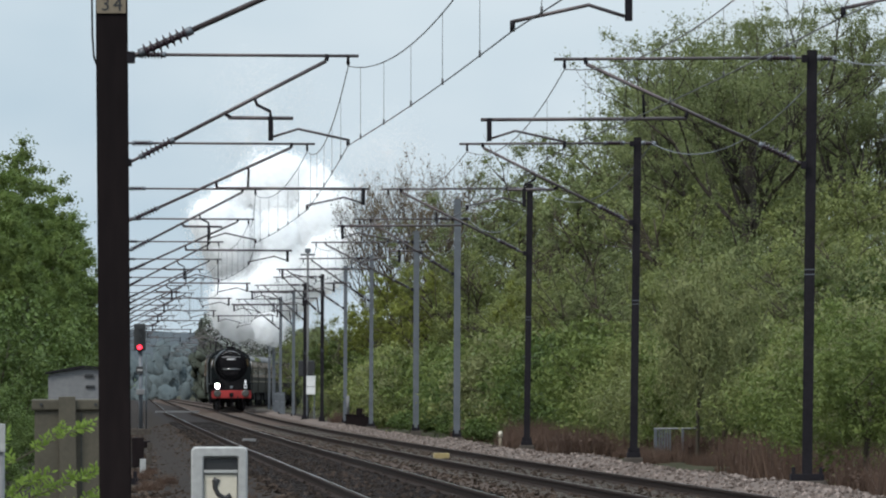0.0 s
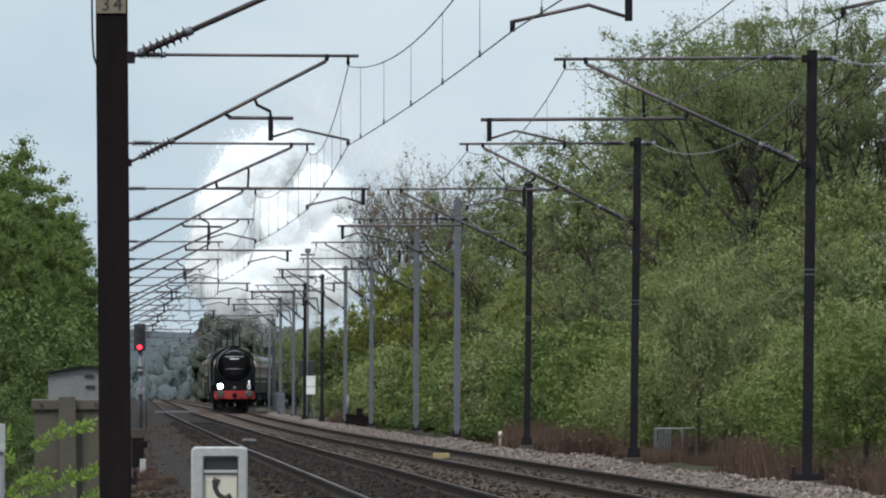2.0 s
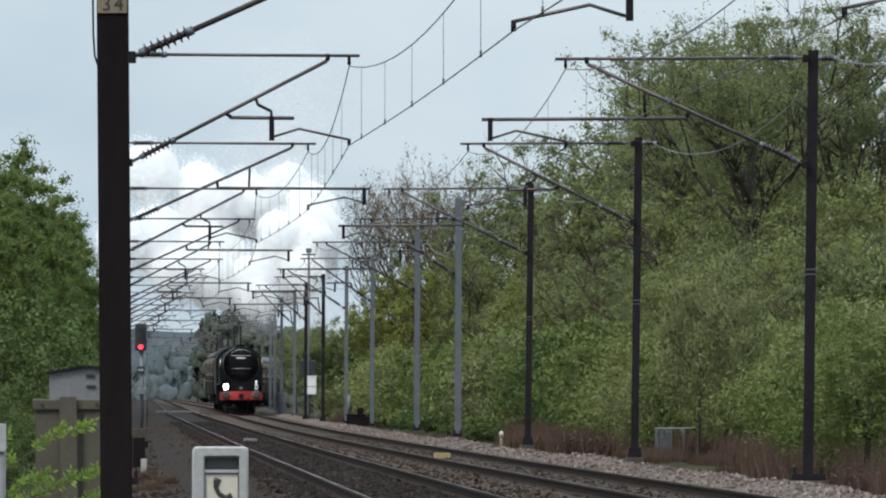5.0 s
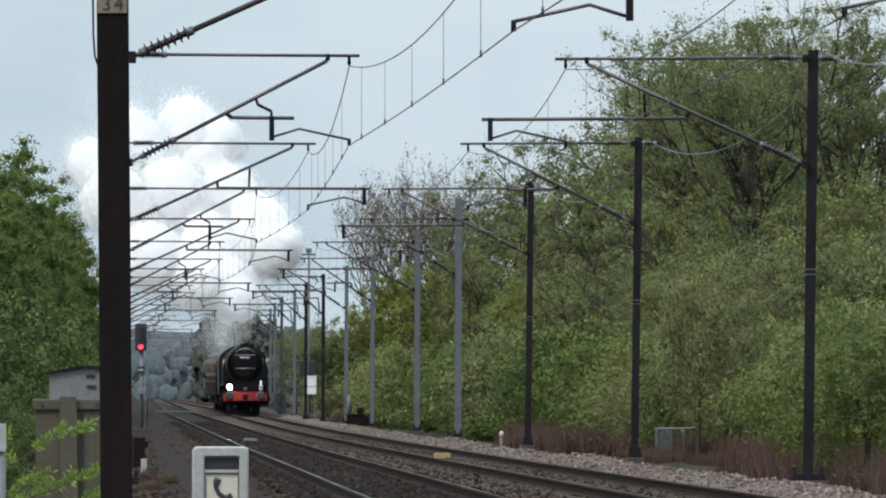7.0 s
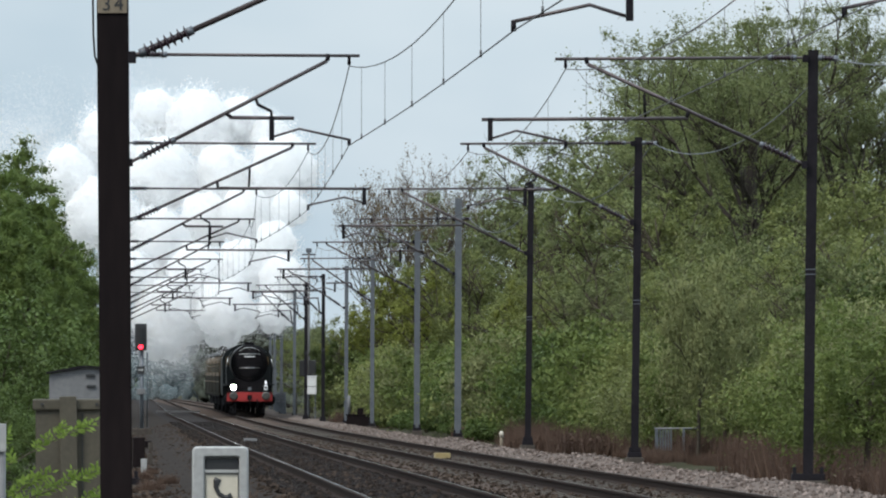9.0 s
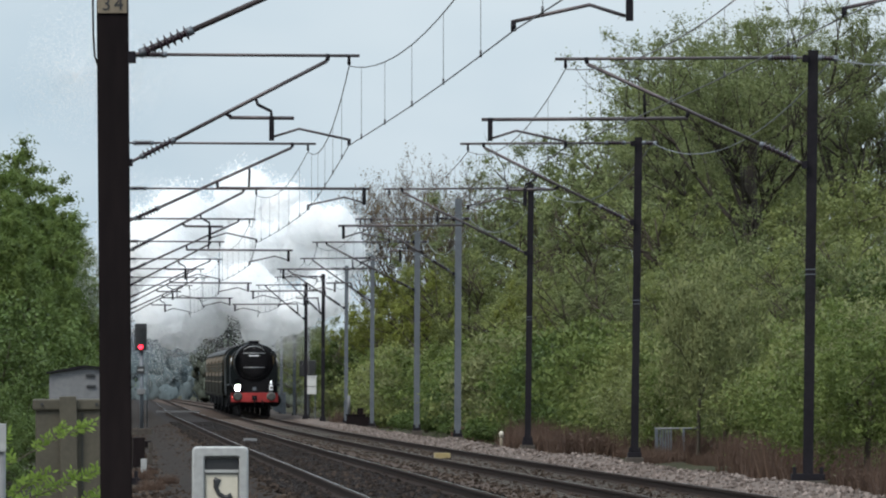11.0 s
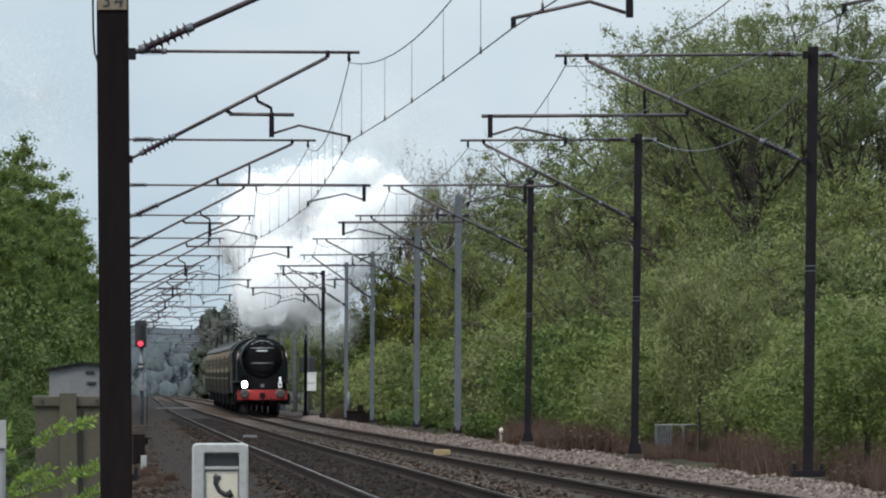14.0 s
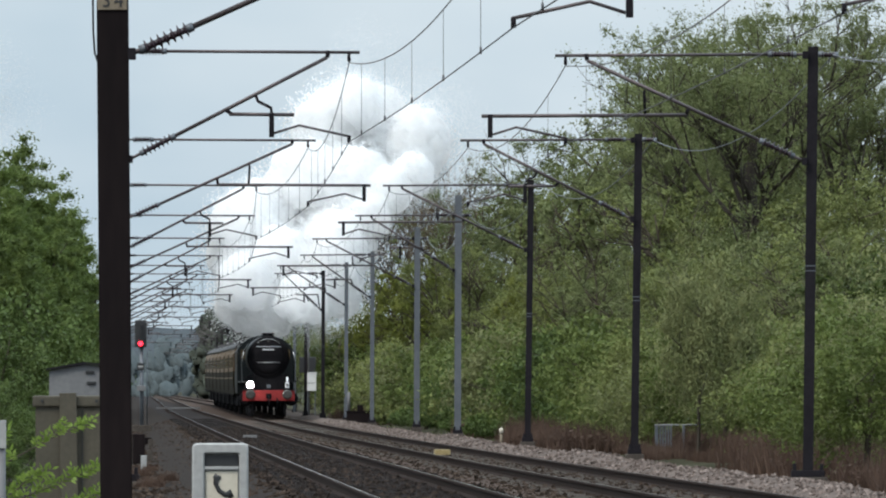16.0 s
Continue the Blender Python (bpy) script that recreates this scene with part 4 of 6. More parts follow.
def bracken(seed):
    """A clump of dead upright stems."""
    rng = np.random.default_rng(seed)
    t = thing("bracken", pose(0, 0, 0), "dead reddish-brown bracken and dry stems", "bracken", "bracken clumps")
    n = 420
    r = rng.random((n, 1)) ** 0.6 * 1.0
    a = rng.random((n, 1)) * 6.2832
    foot = np.hstack([r * np.cos(a), r * np.sin(a), np.full((n, 1), -0.15)])
    top = foot + np.hstack([rng.normal(0, 0.16, (n, 2)), rng.uniform(0.35, 1.1, (n, 1))])
    side = np.hstack([rng.normal(0, 1, (n, 2)), np.zeros((n, 1))])
    side *= rng.uniform(0.008, 0.022, (n, 1)) / np.linalg.norm(side, axis=1, keepdims=True)
    v = np.stack([foot - side, foot + side, top], axis=1).reshape(-1, 3)
    low = leaf_cloud(rng, [(0.5 * math.cos(k), 0.5 * math.sin(k), 0.15 + 0.05 * (k % 5)) for k in range(14)], [0.4] * 14, 30, 0.05)
    ob = new("stem_clump", leaf_mesh("stem_clump", np.vstack([v, low[:, :3]]), L_BROWN))
    ob.parent = t
    return t


KINDS = {
    "airy": [build_tree("tree", s, 13.0, 3.4, 90, 74, 0.044, L_AIRY, "tall airy tree with thin greyish-green young leaves and visible limbs", "tree", 6.0, 0.2, True, 4, 0.27, (0.08, 0.16), even=0.3) for s in (11, 12, 13)],
    "dense": [build_tree("tree", s, 9.0, 2.7, 110, 130, 0.058, m, "dense rounded tree in fresh spring leaf", "tree", 0.35, 0.1, even=0.3) for s, m in ((21, L_OLIVE), (22, L_AIRY), (23, L_OLIVE))],
    "yellow": [build_tree("tree", 31, 9.0, 2.8, 80, 80, 0.085, L_YELLOW, "tree with thin yellow-green young leaves", "tree", 0.8, 0.12)],
    "deep": [build_tree("tree", s, 9.0, 3.0, 80, 80, 0.12, L_DEEP, "tall deep green broadleaf tree", "tree", 0.6, 0.08) for s in (41, 42)],
    "slim": [build_tree("tree", s, 12.0, 1.9, 120, 150, 0.075, L_SLIM, "slender upright tree in mid green leaf", "tree", 0.5, 0.03, True, 3, 0.12, (0.14, 0.3), 0.55, 0.55) for s in (45, 46, 47)],
    "far": [far_tree(s, 9.0) for s in (48, 49)],
    "shrub": [build_tree("shrub", s, 3.6, 2.2, 90, 70, 0.060, m, w, "shrub", 0.2, 0.02, True, 2, even=0.2) for s, m, w in
              ((51, L_SPRING, "bushy bright green lineside shrub"), (52, L_OLIVE, "bushy olive-green lineside shrub"), (53, L_SILVER, "pale silvery-green lineside shrub"), (54, L_SPRING, "bushy bright green lineside shrub"), (55, L_LEFT, "bushy mid green lineside shrub"))],
    "bush": [build_tree("shrub", s, 3.6, 2.2, 110, 165, 0.038, m, w, "shrub", 0.2, 0.02, True, 2, even=0.2) for s, m, w in
             ((56, L_SPRING, "bushy fine-leaved bright green shrub"), (57, L_OLIVE, "bushy fine-leaved olive-green shrub"), (58, L_SILVER, "pale silvery-green fine-leaved shrub"), (59, L_SPRING, "bushy fine-leaved bright green shrub"))],
    "low": [build_tree("shrub", s, 1.0, 1.0, 40, 40, 0.07, m, "low green scrub at the edge of the ballast", "shrub", 0.2, 0.0, False) for s, m in ((64, L_LEFT), (65, L_OLIVE))],
    "bracken": [bracken(s) for s in (61, 62, 63)],
    "bare": [bare_tree(s, 9.0) for s in (71, 72)],
    "limb": [limb_tree(s, 13.0) for s in (75, 76)],
}
SIZES = {"limb": 13.0, "low": 1.0, "bush": 3.6, "far": 9.0, "slim": 12.0, "airy": 13.0, "dense": 9.0, "yellow": 9.0, "deep": 9.0, "shrub": 3.6, "bracken": 1.0, "bare": 9.0}
GROUPS = {"low": "lineside shrubs", "bush": "lineside shrubs", "shrub": "lineside shrubs", "bracken": "bracken clumps"}
used = set()
PLANT_RND = random.Random(5)


def plant(kind, x, y, height, z=-0.35, variant=None, girth=1.0):
    vs = KINDS[kind]
    k = PLANT_RND.randrange(len(vs)) if variant is None else variant
    s = height / SIZES[kind]
    m = pose(x, y, z, 0, 0, PLANT_RND.uniform(0, 360))
    src = vs[k]
    if (kind, k) in used:
        ob = copy_thing(src, m)
    else:
        ob = src
        used.add((kind, k))
        ob.matrix_basis = m
    wide = s * girth * (0.62 if kind == "bare" else 1.0)
    ob.scale = (wide * PLANT_RND.uniform(0.92, 1.1), wide * PLANT_RND.uniform(0.92, 1.1), s)
    ob["group"] = GROUPS.get(kind, "lineside trees")


BACK_TREES = [
    ("limb", 9.6, 300, 13.4),
    ("limb", 8.6, 332, 11.9),
    ("limb", 13.1, 316, 13.6),
    ("airy", 10.9, 360, 16.2),
    ("deep", 8.95, 189, 4.3),
    ("deep", 10.1, 216, 4.8),
    ("deep", 11.3, 236, 5.6),
    ("airy", 10.8, 335, 14.6),
    ("airy", 11.9, 366, 15.6),
    ("airy", 11.1, 384, 17.2),
    ("airy", 12.7, 351, 15.5),
    ("airy", 9.1, 397, 15.5),
    ("dense", 7.6, 400, 13.3),
    ("dense", 6.5, 447, 13.1),
    ("dense", 5.2, 499, 14.2),
    ("airy", 3.3, 526, 14.4),
    ("dense", 8.4, 322, 9.6),
    ("dense", 8.5, 341, 10.8),
    ("dense", 11.8, 278, 8.6),
    ("dense", 13.4, 296, 8.8),
    ("dense", 9.9, 292, 7.7),
    ("dense", 2.2, 498, 11.7),
    ("bare", -2.4, 590, 14.0),
    ("bare", -0.6, 560, 12.8),
    ("bare", 0.8, 511, 11.9),
    ("bare", -3.8, 600, 13.0),
    ("yellow", -2.3, 499, 8.6),
    ("yellow", -0.4, 487, 8.7),
    ("yellow", -3.6, 492, 6.5),
    ("deep", -5.4, 532, 5.2),
    ("dense", 1.2, 440, 9.1),
    ("deep", -6.9, 575, 4.6),
    ("far", -22.5, 1020, 10.5),
    ("far", -24.5, 1060, 9.0),
    ("far", -26.5, 1100, 10.5),
    ("far", -21.5, 1150, 9.5),
    ("far", -19.0, 960, 9.0),
    ("far", -15.5, 860, 7.5),
    ("far", -13.2, 820, 7.0),
    ("far", -10.0, 760, 6.4),
    ("far", -11.5, 790, 6.6),
    ("yellow", -8.5, 700, 5.6),
    ("dense", -10.2, 665, 6.2),
    ("dense", -8.9, 650, 6.0),
    ("dense", -7.4, 640, 5.6),
    ("dense", -9.0, 690, 7.2),
    ("dense", -6.4, 610, 5.4),
]
LEFT_TREES = [
    ("slim", -20.8, 460, 12.5),
    ("slim", -20.4, 480, 12.1),
    ("slim", -19.5, 440, 11.6),
    ("slim", -21.8, 530, 12.6),
    ("slim", -22.9, 590, 12.6),
    ("slim", -20.1, 500, 10.4),
    ("slim", -18.8, 410, 10.2),
    ("shrub", -7.7, 170, 1.3),
    ("shrub", -6.6, 142, 0.95),
    ("shrub", -7.0, 163, 1.15),
    ("shrub", -5.7, 125, 0.7),
    ("shrub", -8.6, 185, 1.6),
    ("slim", -19.8, 430, 11.8),
    ("slim", -20.0, 420, 11.9),
    ("slim", -20.6, 470, 14.0),
    ("slim", -21.6, 520, 12.9),
    ("slim", -21.2, 500, 13.0),
    ("slim", -22.1, 560, 13.2),
    ("slim", -21.9, 540, 12.4),
    ("slim", -22.9, 600, 12.7),
    ("slim", -23.9, 640, 11.0),
    ("slim", -18.0, 400, 10.0),
    ("slim", -18.4, 430, 8.9),
    ("slim", -19.2, 470, 9.0),
    ("slim", -20.3, 520, 8.9),
    ("slim", -21.3, 560, 7.8),
    ("slim", -22.4, 600, 7.6),
    ("shrub", -11.2, 250, 3.4),
    ("shrub", -12.4, 290, 3.2),
    ("shrub", -10.7, 230, 3.4),
    ("shrub", -13.5, 340, 3.3),
    ("shrub", -14.4, 380, 3.3),
    ("shrub", -9.4, 215, 2.0),
    ("shrub", -9.2, 200, 1.5),
    ("shrub", -12.2, 300, 2.4),
    ("shrub", -15.7, 420, 3.8),
    ("shrub", -13.8, 330, 4.1),
    ("shrub", -13.3, 300, 4.9),
    ("shrub", -16.7, 420, 4.8),
]
# tall trees at the back of the far bank: kind, x, y, height
for k, x, y, h in BACK_TREES:
    plant(k, x, y, h * (1.06 if k == "airy" else 1.0))
# the middle of the bank
y = 232.0
while y < 620:
    o = PLANT_RND.uniform(9.8, 12.0)
    plant(PLANT_RND.choice(["dense", "dense", "dense", "dense", "yellow" if y > 380 else "dense"]), x_right(y) + o, y, PLANT_RND.uniform(5.2, 6.9) if y < 310 else PLANT_RND.uniform(5.6, 7.6))
    y += PLANT_RND.uniform(8, 11) * (1 if y < 400 else 1.4)
# shrubs along its foot
y = 168.0
while y < 600:
    o = PLANT_RND.uniform(6.3, 8.2) + (-0.8 if y > 300 else 1.3 if 178 < y < 245 else 0.5)
    plant("bush" if y < 275 else "shrub", x_right(y) + o, y, PLANT_RND.uniform(2.9, 4.6), -0.8)
    y += PLANT_RND.uniform(2.8, 4.8) * (1 if y < 330 else 1.9)
plant("bush", 6.0, 226, 5.0, variant=2, girth=0.55)
plant("bush", 6.7, 229, 4.7, variant=2, girth=0.6)
plant("bush", 6.6, 240, 3.9, -0.8, variant=0)
plant("bush", 7.6, 238, 4.0, -0.8, variant=3)
plant("bush", 6.9, 157, 3.0, variant=0)
plant("bush", 7.7, 163, 2.6, variant=2)
plant("bush", 7.9, 172, 2.7, variant=0)
plant("bush", 6.9, 166, 2.6, variant=3)
plant("bush", 7.2, 170, 3.2, -0.6, variant=2)
plant("bush", 7.0, 176, 3.4, -0.6, variant=0)
plant("bush", 8.2, 178, 2.9, -0.6, variant=0)
plant("bush", 7.7, 184, 2.9, -0.6, variant=3)
plant("bush", 8.7, 190, 3.0, -0.6, variant=2)
# dead bracken at the edge of the shoulder
y = 140.0
while y < 520:
    if not 190 < y < 240 and PLANT_RND.random() > (0.12 if y < 236 else 0.45):
        plant("bracken" if y < 300 or PLANT_RND.random() < 0.3 else "low", x_right(y) + PLANT_RND.uniform(4.9, 6.0) - (0.5 if y > 300 else 0), y, PLANT_RND.uniform(0.4, 1.05), -0.45)
    y += PLANT_RND.uniform(0.7, 1.5) * (1 if y < 230 else 2.2 if y < 300 else 3.0)
for k in range(26):
    y = 186 + 2.6 * k
    plant("bracken", x_right(y) + PLANT_RND.uniform(6.6, 7.8), y, PLANT_RND.uniform(0.5, 0.9), -0.42)
for k in range(16):
    y = 206 + 1.9 * k
    plant("bracken", x_right(y) + PLANT_RND.uniform(4.7, 5.9), y, PLANT_RND.uniform(0.22, 0.38), -0.42)
# dry tufts on the near side of the line
for k in range(10):
    y = 90 + 9.0 * k
    plant("bracken", x_left(y) - PLANT_RND.uniform(1.7, 3.2), y, PLANT_RND.uniform(0.10, 0.24), -0.30)
# the near bank, on the other side of the line
for k, x, y, h in LEFT_TREES:
    plant(k, x, y, h * (1.13 if k == "slim" else 1.0), variant=4 if k == "shrub" else None)
for kind_name, makes in KINDS.items():
    for k, ob in enumerate(makes):
        if (kind_name, k) not in used:
            plant(kind_name, x_right(420) + 24, 420 + 9 * k, SIZES[kind_name], variant=k)


# ---- the distance ----
def make_hills():
    """A low wooded rise far off, pale with distance."""
    # blue-grey of the distance haze is mixed into the hill colour
    m = mat("far_hazy_hills", (0.06, 0.075, 0.086), (0.085, 0.10, 0.112), 0.02, 1.0)
    vs, fs = [], []
    for i in range(81):
        x = -700 + 17.5 * i
        h = 17 + 4 * noise.noise(Vector((x * 0.012, 0.3, 0))) + 2.2 * noise.noise(Vector((x * 0.09, 1.3, 0)))
        vs += [(x, 2600, -2), (x, 2600, h), (x, 2680, h * 0.9), (x, 2680, -2)]
    for i in range(80):
        a = 4 * i
        for k in range(3):
            fs.append((a + k, a + k + 1, a + k + 5, a + k + 4))
    tagged(new("backdrop", mesh_of("backdrop", vs, fs, m, True)), "pale hazy wooded hills far off", "hills", kind="structure")


make_hills()


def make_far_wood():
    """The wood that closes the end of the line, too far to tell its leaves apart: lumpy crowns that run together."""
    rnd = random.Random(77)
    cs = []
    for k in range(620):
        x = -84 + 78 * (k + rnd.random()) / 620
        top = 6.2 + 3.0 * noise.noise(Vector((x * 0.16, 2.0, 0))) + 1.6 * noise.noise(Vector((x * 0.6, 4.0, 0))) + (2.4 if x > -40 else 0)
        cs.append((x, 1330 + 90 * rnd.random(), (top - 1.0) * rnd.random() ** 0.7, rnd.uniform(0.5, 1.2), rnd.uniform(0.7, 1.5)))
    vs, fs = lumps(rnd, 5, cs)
    wood = tagged(new("far_wood", lump_mesh("far_wood", vs, fs, M_FAR_WOOD)), "wood greyed by painted-in haze, closing the far end of the line", "woodland", kind="stuff")
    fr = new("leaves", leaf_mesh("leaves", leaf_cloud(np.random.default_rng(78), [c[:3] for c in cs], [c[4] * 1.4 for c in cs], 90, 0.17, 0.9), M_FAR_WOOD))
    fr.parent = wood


make_far_wood()


# ---- lineside things ----
def rounded(x0, x1, z0, z1, r, n=6):
    """Corner points of a rounded rectangle, in order."""
    pts = []
    for cx, cz, a0 in ((x1 - r, z1 - r, 0), (x0 + r, z1 - r, 90), (x0 + r, z0 + r, 180), (x1 - r, z0 + r, 270)):
        for k in range(n + 1):
            a = radians(a0 + 90 * k / n)
            pts.append((cx + r * math.cos(a), cz + r * math.sin(a)))
    return pts


def ring_frame(x0, x1, z0, z1, r, a0, a1, b0, b1, q, y0, y1):
    """A frame in one piece: a rounded outer edge and a rounded opening, softened towards the front."""
    bm = bmesh.new()
    soft = 0.012
    loops = []
    for (c, rr, y) in (((x0, x1, z0, z1), r, y1), ((x0, x1, z0, z1), r, y0 + soft), ((x0 + soft, x1 - soft, z0 + soft, z1 - soft), r - soft / 2, y0),
                       ((a0 - soft, a1 + soft, b0 - soft, b1 + soft), q, y0), ((a0, a1, b0, b1), q, y0 + soft), ((a0, a1, b0, b1), q, y1)):
        loops.append([bm.verts.new((x, y, z)) for x, z in rounded(*c, rr)])
    n = len(loops[0])
    for i in range(6):
        p, s = loops[i], loops[(i + 1) % 6]
        for k in range(n):
            f = bm.faces.new((p[k], p[(k + 1) % n], s[(k + 1) % n], s[k]))
            f.smooth = i in (1, 3)
    return bm


def make_phone():
    """Telephone housing on a post; the front faces -y."""
    t = thing("lineside_telephone", pose(-1.507, 65, 0), "white lineside telephone housing with black handset sign", "telephone")
    w = 0.19
    part("post", tubed([(0, 0.08, -0.5), (0, 0.08, 0.3)], 0.035), M_GREY_STEEL, t)
    part("body", boxed(-w + 0.02, w - 0.02, 0, 0.2, 0.22, 0.77, bevel=0.02), M_WHITE_PAINT, t)
    part("rim", ring_frame(-w, w, 0.20, 0.79, 0.035, -w + 0.085, w - 0.062, 0.255, 0.718, 0.02, -0.045, 0.03), M_WHITE_PAINT, t, "raised white rim")
    part("slot", boxed(-0.105, 0.125, -0.012, -0.002, 0.635, 0.708), M_BLACK, t, "dark slot")
    part("ledge", boxed(-0.105, 0.125, -0.03, -0.002, 0.61, 0.632, bevel=0.004), M_WHITE_PAINT, t)
    pl = part("sign_plate", boxed(-0.10, 0.118, -0.014, -0.003, 0.27, 0.60), M_CREAM_PANEL, t, "cream plate with handset symbol")
    hs = tubed([(-0.042, -0.024, 0.572), (-0.018, -0.024, 0.558), (-0.030, -0.024, 0.515), (-0.008, -0.024, 0.470), (0.034, -0.024, 0.442), (0.060, -0.024, 0.452), (0.078, -0.024, 0.425)], [0.016, 0.027, 0.016, 0.015, 0.017, 0.028, 0.016], 8)
    for v in hs.verts:
        v.co.y = -0.02 + (v.co.y + 0.024) * 0.25
    part("handset_symbol", hs, M_BLACK, pl)
    return t


make_phone()


def make_cabinet():
    t = thing("trackside_cabinet", pose(-4.38, 116, 0), "faded olive-brown trackside equipment cabinet with a plank", "cabinet")
    part("body", boxed(-0.54, 0.54, 0, 0.5, -0.4, 0.94, bevel=0.012), M_OLIVE_BOX, t)
    part("lid", boxed(-0.575, 0.575, -0.04, 0.54, 0.93, 1.065, bevel=0.02), M_OLIVE_BOX, t)
    for x in (-0.46, 0.20):
        part("bolt", tubed([(x, -0.06, 1.0), (x, -0.03, 1.0)], 0.02, 8), M_BLACK, t)
    part("door_edge", boxed(0.02, 0.03, -0.012, 0.002, -0.3, 0.9), M_BLACK, t)
    bm = boxed(-0.23, -0.025, -0.10, -0.065, -0.45, 1.10, bevel=0.008)
    bmesh.ops.transform(bm, verts=bm.verts, matrix=Matrix.Rotation(radians(-1.0), 4, 'Y'))
    part("plank", bm, M_OLIVE_BOX, t, "upright weathered plank")
    return t


make_cabinet()


def make_hut():
    t = thing("relay_hut", pose(-5.6, 150, 0), "pale grey lineside relay hut with sloping roof", "hut")
    part("body", boxed(-0.55, 0.58, 0, 0.9, -0.4, 1.42, bevel=0.01), M_PALE_GREY, t)
    bm = add_prism(bmesh.new(), [(-0.60, 1.425), (-0.60, 1.455), (-0.02, 1.56), (0.62, 1.51), (0.62, 1.475), (0, 1.525)], -0.06, 0.96)
    part("roof", bm, M_DARK_STEEL, t, "dark sloping roof edge")
    part("gable", add_prism(bmesh.new(), [(-0.55, 1.42), (0, 1.52), (0.58, 1.47), (0.58, 1.42)], 0.0, 0.9), M_PALE_GREY, t)
    for z, x0 in ((1.38, 0.02), (1.21, 0.04)):
        part("vent", boxed(x0, x0 + 0.14, -0.03, 0.002, z, z + 0.045, bevel=0.006), M_BLACK, t)
    return t


make_hut()


def make_marker_board():
    t = thing("marker_board", pose(-2.74, 60, 0), "white marker board on a pale grey post", "sign")
    part("board", boxed(-0.08, 0.012, -0.01, 0.01, 0.785, 0.962, bevel=0.004), M_WHITE_PAINT, t)
    part("post", tubed([(-0.02, 0.03, -0.5), (-0.02, 0.03, 0.95)], 0.028), M_PALE_GREY, t)


make_marker_board()


def make_sapling():
    """Long arching stems with narrow leaflets in pairs, in front of the cabinet."""
    rnd = random.Random(81)
    t = thing("sapling", pose(-4.55, 108, 0), "young bright green sapling with long leafy sprays", "sapling")
    stems = [[(-0.75, 0.1, -0.5), (-0.45, 0, 0.27), (-0.08, 0, 0.47), (0.27, 0, 0.66), (0.58, 0, 0.74)],
             [(-0.75, 0.1, -0.5), (-0.42, 0.03, -0.20), (-0.05, 0, -0.02), (0.35, 0, 0.12), (0.66, 0.02, 0.24)],
             [(-0.70, 0.1, -0.5), (-0.35, 0.05, -0.1), (-0.15, 0.02, 0.10), (0.05, 0, 0.18)],
             [(-0.75, 0.1, -0.5), (-0.52, 0.05, 0.10), (-0.46, 0, 0.42), (-0.40, 0, 0.60)],
             [(-0.70, 0.1, -0.5), (0.0, 0.05, -0.25), (0.40, 0, -0.15), (0.70, 0, -0.02)]]
    bm = bmesh.new()
    for st in stems:
        add_tube(bm, st, [0.012 - 0.002 * k for k in range(len(st))], 5)
    part("stem", bm, M_BARK, t)
    vs = []
    for k, st in enumerate(stems):
        pts = [Vector(q) for q in st]
        for i in range(1, len(pts) - 1):
            a, b = pts[i], pts[i + 1]
            run = (b - a).normalized()
            for j in range(9 if i > 1 or k else 4):
                root = a.lerp(b, (j + rnd.random()) / 9)
                # a side twig with leaflets on both sides and one at its end
                twig = (run * rnd.uniform(0.2, 1.0) + Vector((rnd.uniform(-0.5, 0.5), rnd.uniform(-0.9, 0.5), rnd.uniform(0.1, 0.8)))).normalized()
                long = rnd.uniform(0.07, 0.16)
                for q in range(5):
                    foot = root + twig * long * (q + 1) / 5
                    side = twig.cross(Vector((rnd.uniform(-0.3, 0.3), 1, rnd.uniform(-0.3, 0.3)))).normalized() * (1 if q % 2 else -1)
                    way = (twig * 0.7 + side * (0 if q == 4 else 0.9) + Vector((0, 0, -0.15))).normalized() * rnd.uniform(0.06, 0.115)
                    wide = way.cross(Vector((rnd.uniform(-0.5, 0.5), 1, rnd.uniform(-0.2, 0.9)))).normalized() * rnd.uniform(0.012, 0.02)
                    mid = foot + way * 0.45
                    vs += [foot, mid + wide, mid - wide, mid + wide, foot + way, mid - wide]
    ob = new("leaves", leaf_mesh("leaves", np.array([q[:] for q in vs]), L_SAPLING))
    ob.parent = t


make_sapling()


